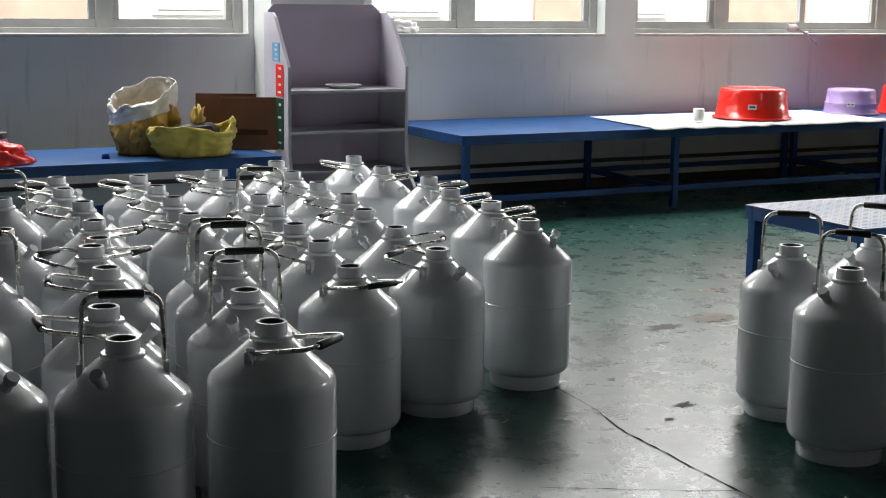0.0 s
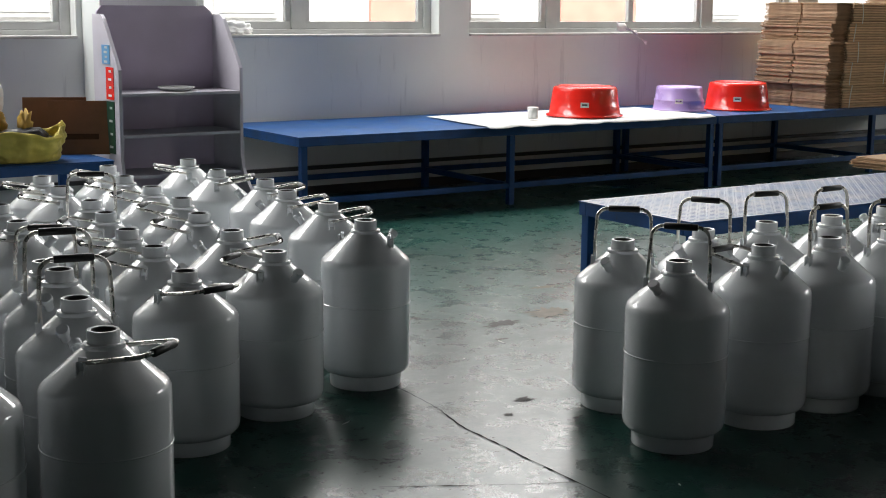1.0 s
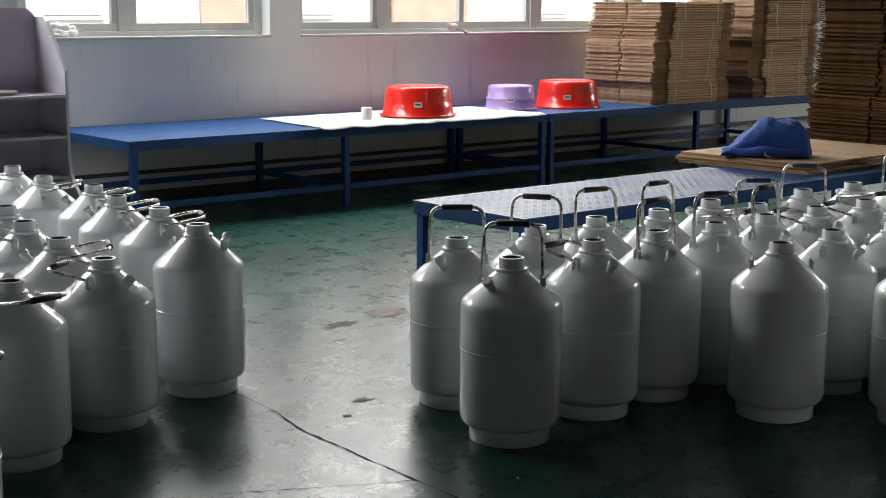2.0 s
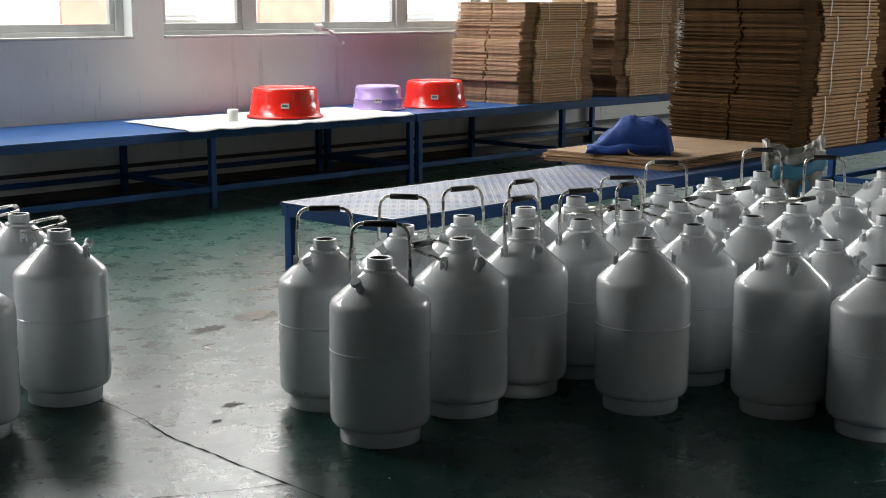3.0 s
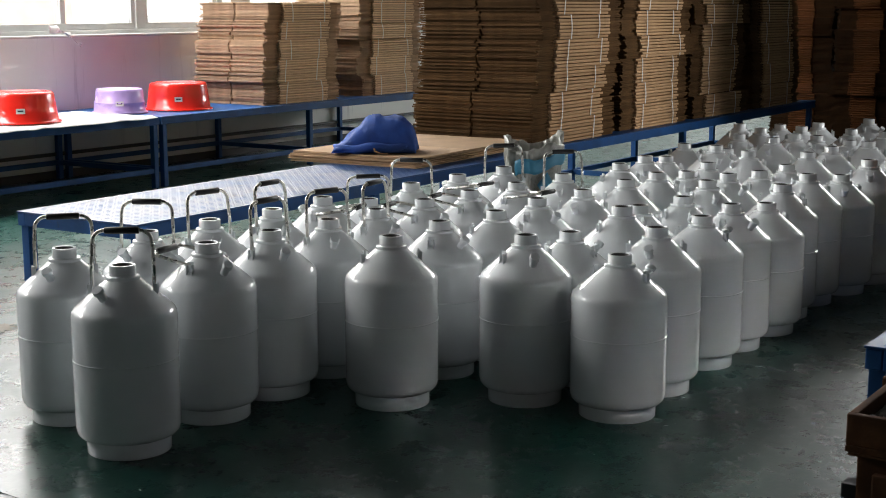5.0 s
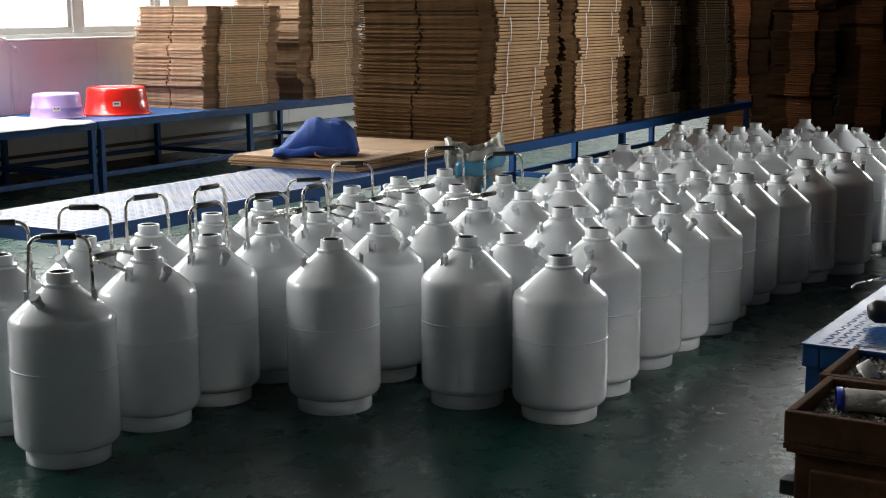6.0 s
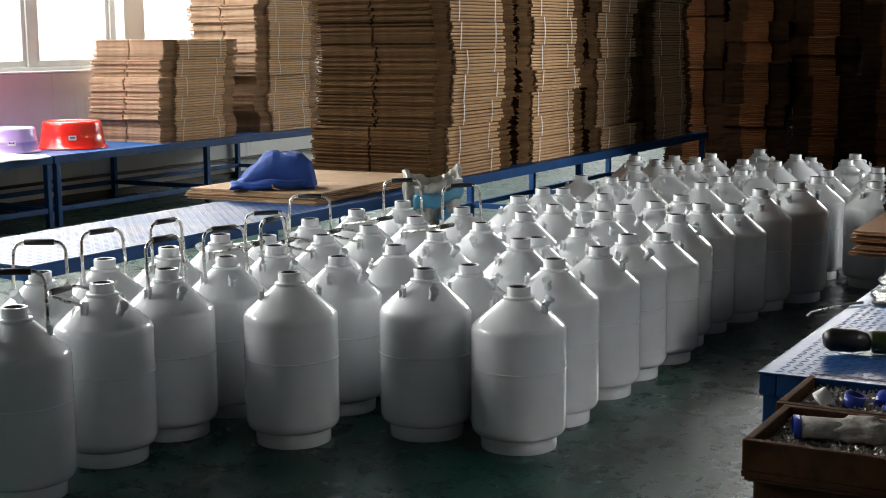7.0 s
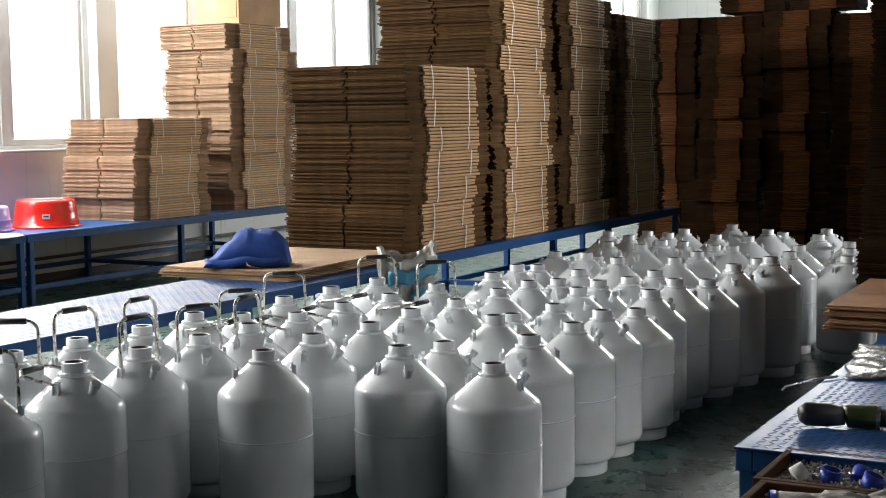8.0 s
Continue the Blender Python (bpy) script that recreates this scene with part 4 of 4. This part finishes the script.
ps = sack("plastic_sack", "clear and blue printed plastic sack standing open on the floor", 6.10, 3.50, 0.002, 0.17, 0.12, 0.59, CLOUDY, 12.0, 0.2, 0.16, 0.12, peak=(-40, 0.07), pucker=0.07)


def sack_print():
    def place(a, t):
        an = math.pi * (1.02 + 0.62 * a)
        k = 1 + 0.05 * rough_noise((a * 3, t * 2, 0), 1.4, 3)
        return Vector((math.cos(an) * 0.196 * k, math.sin(an) * 0.150 * k, 0.44 + 0.06 * a + 0.02 * rough_noise((a * 4, 0, 0), 1.3, 6) + (0.075 - 0.02 * a) * t))
    thick(part("print_patch", sheet(16, 4, place), material("sky_blue_print", (0.05, 0.24, 0.38), 0.4), ps, "faded sky blue print", smooth=True), 0.003)

    def stripe(a, t):
        an = math.pi * (1.25 + 0.25 * a + 0.10 * t)
        k = 1 + 0.04 * rough_noise((a * 3, t * 2, 0), 1.4, 5)
        return Vector((math.cos(an) * 0.193 * k, math.sin(an) * 0.146 * k, 0.40 - 0.22 * a + 0.06 * t))
    thick(part("print_stripe", sheet(16, 4, stripe), bpy.data.materials["sky_blue_print"], ps, "slanting sky blue stripe", smooth=True), 0.003)


sack_print()

# ---- tools table ----


def tray(x, y, deep, wide, z, label):
    """A wooden tray of screws; the long way runs along y."""
    t = thing("wooden_tray", label, "tray", Matrix.Translation((x, y, z)))
    h, w = 0.075, 0.018
    part("board", block(0, deep, -wide, 0, 0, 0.012), WOOD, t)
    part("board", block(0, w, -wide, 0, 0.0125, h, 0.003), WOOD, t)
    part("board", block(deep - w, deep, -wide, 0, 0.0125, h, 0.003), WOOD, t)
    part("board", block(w + 0.0005, deep - w - 0.0005, -w, -0.0005, 0.0125, h, 0.003), WOOD, t)
    part("board", block(w + 0.0005, deep - w - 0.0005, -wide + 0.0005, -wide + w, 0.0125, h, 0.003), WOOD, t)
    bm = bmesh.new()
    r = random.Random(int(x * 100))
    for k in range(5200):
        px, py = r.uniform(w + 0.008, deep - w - 0.008), -r.uniform(w + 0.008, wide - w - 0.008)
        pz = 0.045 + r.uniform(0, 0.014) + 0.006 * rough_noise((px * 20, py * 20, 0), 1, 3)
        q = Euler((r.uniform(-1.2, 1.2), r.uniform(-1.2, 1.2), r.uniform(0, 6.3))).to_matrix()
        L, s = r.uniform(0.0032, 0.0062), r.uniform(0.0012, 0.0024)
        vs = [bm.verts.new(q @ Vector((a * L, b * s, c * s)) + Vector((px, py, pz))) for a in (-1, 1) for b in (-1, 1) for c in (-1, 1)]
        for f in ((0, 1, 3, 2), (4, 6, 7, 5), (0, 4, 5, 1), (2, 3, 7, 6), (0, 2, 6, 4), (1, 5, 7, 3)):
            bm.faces.new([vs[i] for i in f])
    heap = part("screw_fill", block(w + 0.001, deep - w - 0.001, -wide + w + 0.001, -w - 0.001, 0.013, 0.046), SCREW, t)
    s = tagged(part("screws", bm, SCREW, None, at=Matrix.Translation((x, y, z))), "heap of small zinc screws in a wooden tray", "screws", kind="stuff")
    return t


def tool_chest():
    c = thing("tool_chest", "dark wooden chest carrying two trays of screws", "chest", Matrix.Translation((2.655, 0.0, 0)))
    part("carcass", block(0.012, 0.585, 0.002, 0.815, 0.02, 0.418, 0.004), WOOD, c)
    part("plinth", block(0.03, 0.57, 0.02, 0.79, 0.0, 0.0195), WOOD, c)
    part("top_board", block(0.0, 0.60, -0.01, 0.83, 0.4185, 0.424, 0.002), WOOD, c)
    for z in (0.355, 0.27):
        part("corner_bracket", block(0.018, 0.06, 0.8155, 0.845, z - 0.03, z, 0.002), DARK_IRON, c)
    d = part("drawer_front", block(-0.008, 0.0115, 0.04, 0.78, 0.22, 0.39, 0.004), WOOD, c)
    part("drawer_pull", tube([(-0.008, 0.28, 0.30), (-0.035, 0.28, 0.30), (-0.035, 0.60, 0.30), (-0.008, 0.60, 0.30)], 0.006), STEEL, d, "steel bar pull")


tool_chest()
tray(2.655, 0.835, 0.298, 0.95, 0.4255, "wooden tray of screws with a knitted glove")
tray(2.957, 0.855, 0.298, 0.95, 0.4255, "wooden tray of screws with plastic caps")


def glove():
    g = thing("work_glove", "grey knitted work glove with a blue cuff", "glove", pose(2.80, 0.71, 0.482, 0, 0, -72))
    bm = bmesh.new()
    bmesh.ops.create_icosphere(bm, subdivisions=4, radius=1.0)
    for v in bm.verts:
        d = v.co.copy()
        k = 1 + 0.25 * rough_noise(d, 2.2, 4) + 0.10 * rough_noise(d, 5, 2)
        v.co = Vector((d.x * 0.085 * k + 0.07, d.y * 0.048 * k, max(-0.2, d.z) * 0.032 * k + 0.012))
    part("palm", bm, KNIT, g, smooth=True)
    for k, y in enumerate((-0.03, -0.01, 0.012, 0.032)):
        part("finger", tube([(0.13, y, 0.022), (0.165, y * 1.3, 0.026 + 0.006 * (k % 2)), (0.20, y * 1.5 + 0.008, 0.016), (0.222, y * 1.5 + 0.012, 0.010)], [0.012, 0.0125, 0.011, 0.006]), KNIT, g, smooth=True)
    cuff = part("cuff", lathe([(0.040, -0.05), (0.042, -0.048), (0.038, 0.03), (0.035, 0.034), (0.030, 0.0)], 24, 0.5, 1.0), KNIT, g, "ribbed knit cuff", pose(-0.005, 0, 0.02, 0, 90, 0), True)
    part("cuff_edge", lathe([(0.0425, -0.058), (0.0445, -0.054), (0.0445, -0.046), (0.0425, -0.043), (0.036, -0.05)], 24, 0.5, 1.0), BLUE_PLASTIC, cuff, "blue overlocked edge", smooth=True)


glove()
CAP_ME = mesh_of("bottle_cap", lathe([(0, 0), (0.021, 0), (0.0225, 0.003), (0.0225, 0.028), (0.019, 0.028), (0.0185, 0.006), (0, 0.006)], 22), BLUE_PLASTIC, True)
CAPW_ME = mesh_of("bottle_cap", lathe([(0, 0), (0.024, 0), (0.0255, 0.003), (0.0255, 0.03), (0.022, 0.03), (0.0215, 0.006), (0, 0.006)], 22), WHITE_PLASTIC, True)
for x, y, me, rx, rz, lab in ((3.06, 0.79, CAPW_ME, 60, 30, "white"), (3.07, 0.72, CAP_ME, 15, 0, "blue"), (3.10, 0.66, CAP_ME, 50, 80, "blue"),
                              (3.06, 0.63, CAP_ME, 20, 10, "blue"), (3.08, 0.52, CAP_ME, 30, 200, "blue"), (3.11, 0.47, CAPW_ME, 40, 120, "white")):
    tagged(part("bottle_cap", me, None, None, at=pose(x, y, 0.481, rx, 0, rz)), lab + " plastic cap lying among the screws", "cap", "caps in the tray")


def grinder():
    g = thing("angle_grinder", "black and green power tool lying on the table", "power tool", pose(3.50, 0.86, 0.501, 0, 0, -78) @ Matrix.Scale(0.80, 4))
    part("head", tube([(-0.035, -0.030, 0.040), (-0.015, -0.024, 0.042), (0.05, -0.008, 0.038), (0.10, 0, 0.034)], [0.022, 0.036, 0.036, 0.026], 20), BLACK_PLASTIC, g, smooth=True)
    part("motor_housing", tube([(0.10, 0, 0.034), (0.11, 0, 0.036), (0.19, 0, 0.036), (0.20, 0, 0.034)], [0.030, 0.036, 0.036, 0.030], 20), GREEN_PLASTIC, g, "dull green housing", smooth=True)
    part("grip_body", tube([(0.20, 0, 0.034), (0.30, 0, 0.034), (0.36, 0, 0.034)], [0.027, 0.029, 0.024], 18), BLACK_PLASTIC, g, smooth=True)
    part("collar", tube([(0.19, 0, 0.034), (0.202, 0, 0.034)], 0.0365, 20), STEEL, g)


grinder()


FILM = material("clear_film", (0.34, 0.335, 0.31), 0.25, vary=0.15, scale=20, bump=0.5, bump_scale=40, transmission=0.6)


def film_bag():
    def place(s, t):
        x, y = 0.62 * s, -0.5 * t
        z = 0.010 * (1 - (2 * s - 1) ** 6) * (1 - (2 * t - 1) ** 6) + 0.012 * rough_noise((x * 11, y * 11, 0), 1, 5) + 0.008 * abs(rough_noise((x * 30, y * 30, 0), 1, 9))
        edge = 0.02 * rough_noise((s * 5, t * 5, 0), 1, 3)
        return Vector((x + edge, y + edge, max(0.002, z)))
    ob = part("plastic_bag", sheet(60, 50, place), FILM, None, at=pose(4.15, 0.92, 0.502, 0, 0, 8), smooth=True)
    tagged(thick(ob, 0.001), "crumpled clear plastic film bag on the table", "bag")


film_bag()
crumple("paper_scrap", "crumpled grey paper scrap beside the power tool", "paper scrap", 3.42, 0.62, 0.502, 0.03, 0.03, 0.04, WHITE_PLASTIC, 21.0, 0.6, 3, 3)
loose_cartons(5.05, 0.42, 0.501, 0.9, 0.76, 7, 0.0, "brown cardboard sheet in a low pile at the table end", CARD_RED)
carton_stack(6.2, 0.48, 0.50, 0.98, 0.80, 1.60, 11, [carton_mesh(0.98, 0.80, 60 + s, (FOLD_SHADED, FLUTE_SHADED)) for s in range(4)], "dark bundle of flat cartons seen against the light", joined=True)
wire = part("wire", tube([(3.982, 1.057, 0.485), (3.992, 1.05, 0.496), (4.08, 0.988, 0.507), (4.149, 0.94, 0.506)], 0.0035, 6), STEEL, None, smooth=True)
tagged(wire, "bent steel wire poking past the table edge", "wire")

# carton standing on the tall wall stack
carton = thing("carton", "open pale cardboard box on top of a carton stack", "box", Matrix.Translation((9.75, 7.20, a2_top + 0.002)))
part("carton_body", block(0, 0.62, 0, 0.45, 0, 0.42, 0.004), CARD, carton)
part("flap", block(-0.006, -0.001, 0.02, 0.22, 0.05, 0.415), CARD, carton)

# ---- floor marks ----


CRACK = material("crack_dirt", (0.006, 0.006, 0.006), 0.98, vary=0.2)
CRACK.node_tree.nodes["Principled BSDF"].inputs["Specular IOR Level"].default_value = 0.1


def crack(points, wide, name="floor_crack"):
    bm = bmesh.new()
    r = random.Random(5)
    prev = None
    for a, b in zip(points, points[1:]):
        n = 60
        for k in range(n + 1):
            f = k / n
            p = Vector(a).lerp(Vector(b), f)
            d = (Vector(b) - Vector(a)).normalized()
            s = Vector((-d.y, d.x, 0))
            off = 0.004 * rough_noise((p.x * 9, p.y * 9, 0), 1, 2) + 0.003 * rough_noise((p.x * 45, p.y * 45, 0), 1, 2)
            w = wide * (0.25 + 2.2 * abs(rough_noise((p.x * 14, p.y * 14, 0), 1, 6)) ** 1.5)
            pair = [bm.verts.new(p + s * (off + w) + Vector((0, 0, 0.0015))), bm.verts.new(p + s * (off - w) + Vector((0, 0, 0.0015)))]
            if prev and k:
                bm.faces.new((prev[0], prev[1], pair[1], pair[0]))
            prev = pair
    ob = part(name, bm, CRACK, None)
    tagged(ob, "dark crack in the painted concrete floor", "crack", kind="structure")


crack([(2.46, 3.95, 0), (2.43, 3.60, 0), (2.385, 3.40, 0), (2.364, 2.70, 0), (2.33, 2.0, 0)], 0.0038)
crack([(2.364, 2.85, 0), (2.20, 2.93, 0), (1.9, 3.1, 0)], 0.0035)


def floor_chip(x, y, rx, ry, mat, seed, label):
    """A flaked patch where the paint is gone, with a ragged rim."""
    bm = bmesh.new()
    mid = bm.verts.new((x, y, 0.0012))
    rim = []
    for k in range(64):
        a = 2 * math.pi * k / 64
        f = 0.55 + 0.9 * abs(rough_noise((math.cos(a) * 1.6, math.sin(a) * 1.6, 0), 1.3, seed)) + 0.5 * rough_noise((math.cos(a) * 5, math.sin(a) * 5, 0), 1.3, seed)
        rim.append(bm.verts.new((x + rx * f * math.cos(a), y + ry * f * math.sin(a), 0.0012)))
    for k in range(64):
        bm.faces.new((mid, rim[k], rim[(k + 1) % 64]))
    tagged(part("floor_chip", bm, mat, None), label, "floor patch", kind="structure")


BARE = material("bare_concrete", (0.20, 0.18, 0.15), 0.8, vary=0.2, scale=20)
BARE_DARK = material("dark_bare_concrete", (0.07, 0.065, 0.06), 0.8, vary=0.3, scale=20)
for x, y, rx, ry, mat, seed in ((3.60, 4.53, 0.14, 0.09, BARE, 3.0), (3.31, 4.46, 0.10, 0.05, BARE_DARK, 7.0), (2.72, 3.55, 0.05, 0.03, BARE_DARK, 5.0),
                                (2.585, 3.445, 0.022, 0.016, BARE_DARK, 9.0), (3.02, 4.72, 0.07, 0.02, BARE_DARK, 11.0), (3.15, 4.25, 0.05, 0.014, BARE_DARK, 13.0),
                                (2.95, 5.6, 0.12, 0.08, BARE, 15.0), (3.9, 4.95, 0.10, 0.03, BARE, 17.0)):
    floor_chip(x, y, rx, ry, mat, seed, "flaked patch of bare concrete in the floor paint")


def floor_flecks():
    """Paper scraps and scratches strewn over the floor."""
    bm = bmesh.new()
    r = random.Random(12)
    for k in range(150):
        x, y = r.uniform(1.8, 6.5), r.uniform(0.6, 7.0)
        if y < 3.6 and r.random() < 0.5:
            continue
        a, L, w, bend = r.uniform(0, 6.3), r.uniform(0.006, 0.06), r.uniform(0.0012, 0.004), r.uniform(-1.2, 1.2)
        p, prev = Vector((x, y, 0.0014)), None
        for i in range(5):
            d = Vector((math.cos(a), math.sin(a), 0))
            s = Vector((-d.y, d.x, 0)) * w * (1 - abs(i - 2) / 3)
            pair = (bm.verts.new(p + s), bm.verts.new(p - s))
            if prev:
                bm.faces.new((prev[0], prev[1], pair[1], pair[0]))
            prev = pair
            p, a = p + d * L / 4, a + bend / 4
    tagged(part("floor_flecks", bm, WHITE_CLOTH, None), "tiny white scraps and scratches on the floor", "litter", kind="stuff")


floor_flecks()

# the lower strip is added to give the shade under the benches; the upper is a pipe
for z0, z1, y in ((0.0, 0.06, 0.012), (0.17, 0.195, 0.03)):
    tagged(part("baseboard", block(X0, 2.92, Y1 - y, Y1 - 0.002, z0, z1), DARK_IRON), "black pipe and added dark strip along the wall foot", "baseboard", kind="structure")
    tagged(part("baseboard", block(3.53, 18.0, Y1 - y, Y1 - 0.002, z0, z1), DARK_IRON), "black pipe and added dark strip along the wall foot", "baseboard", kind="structure")
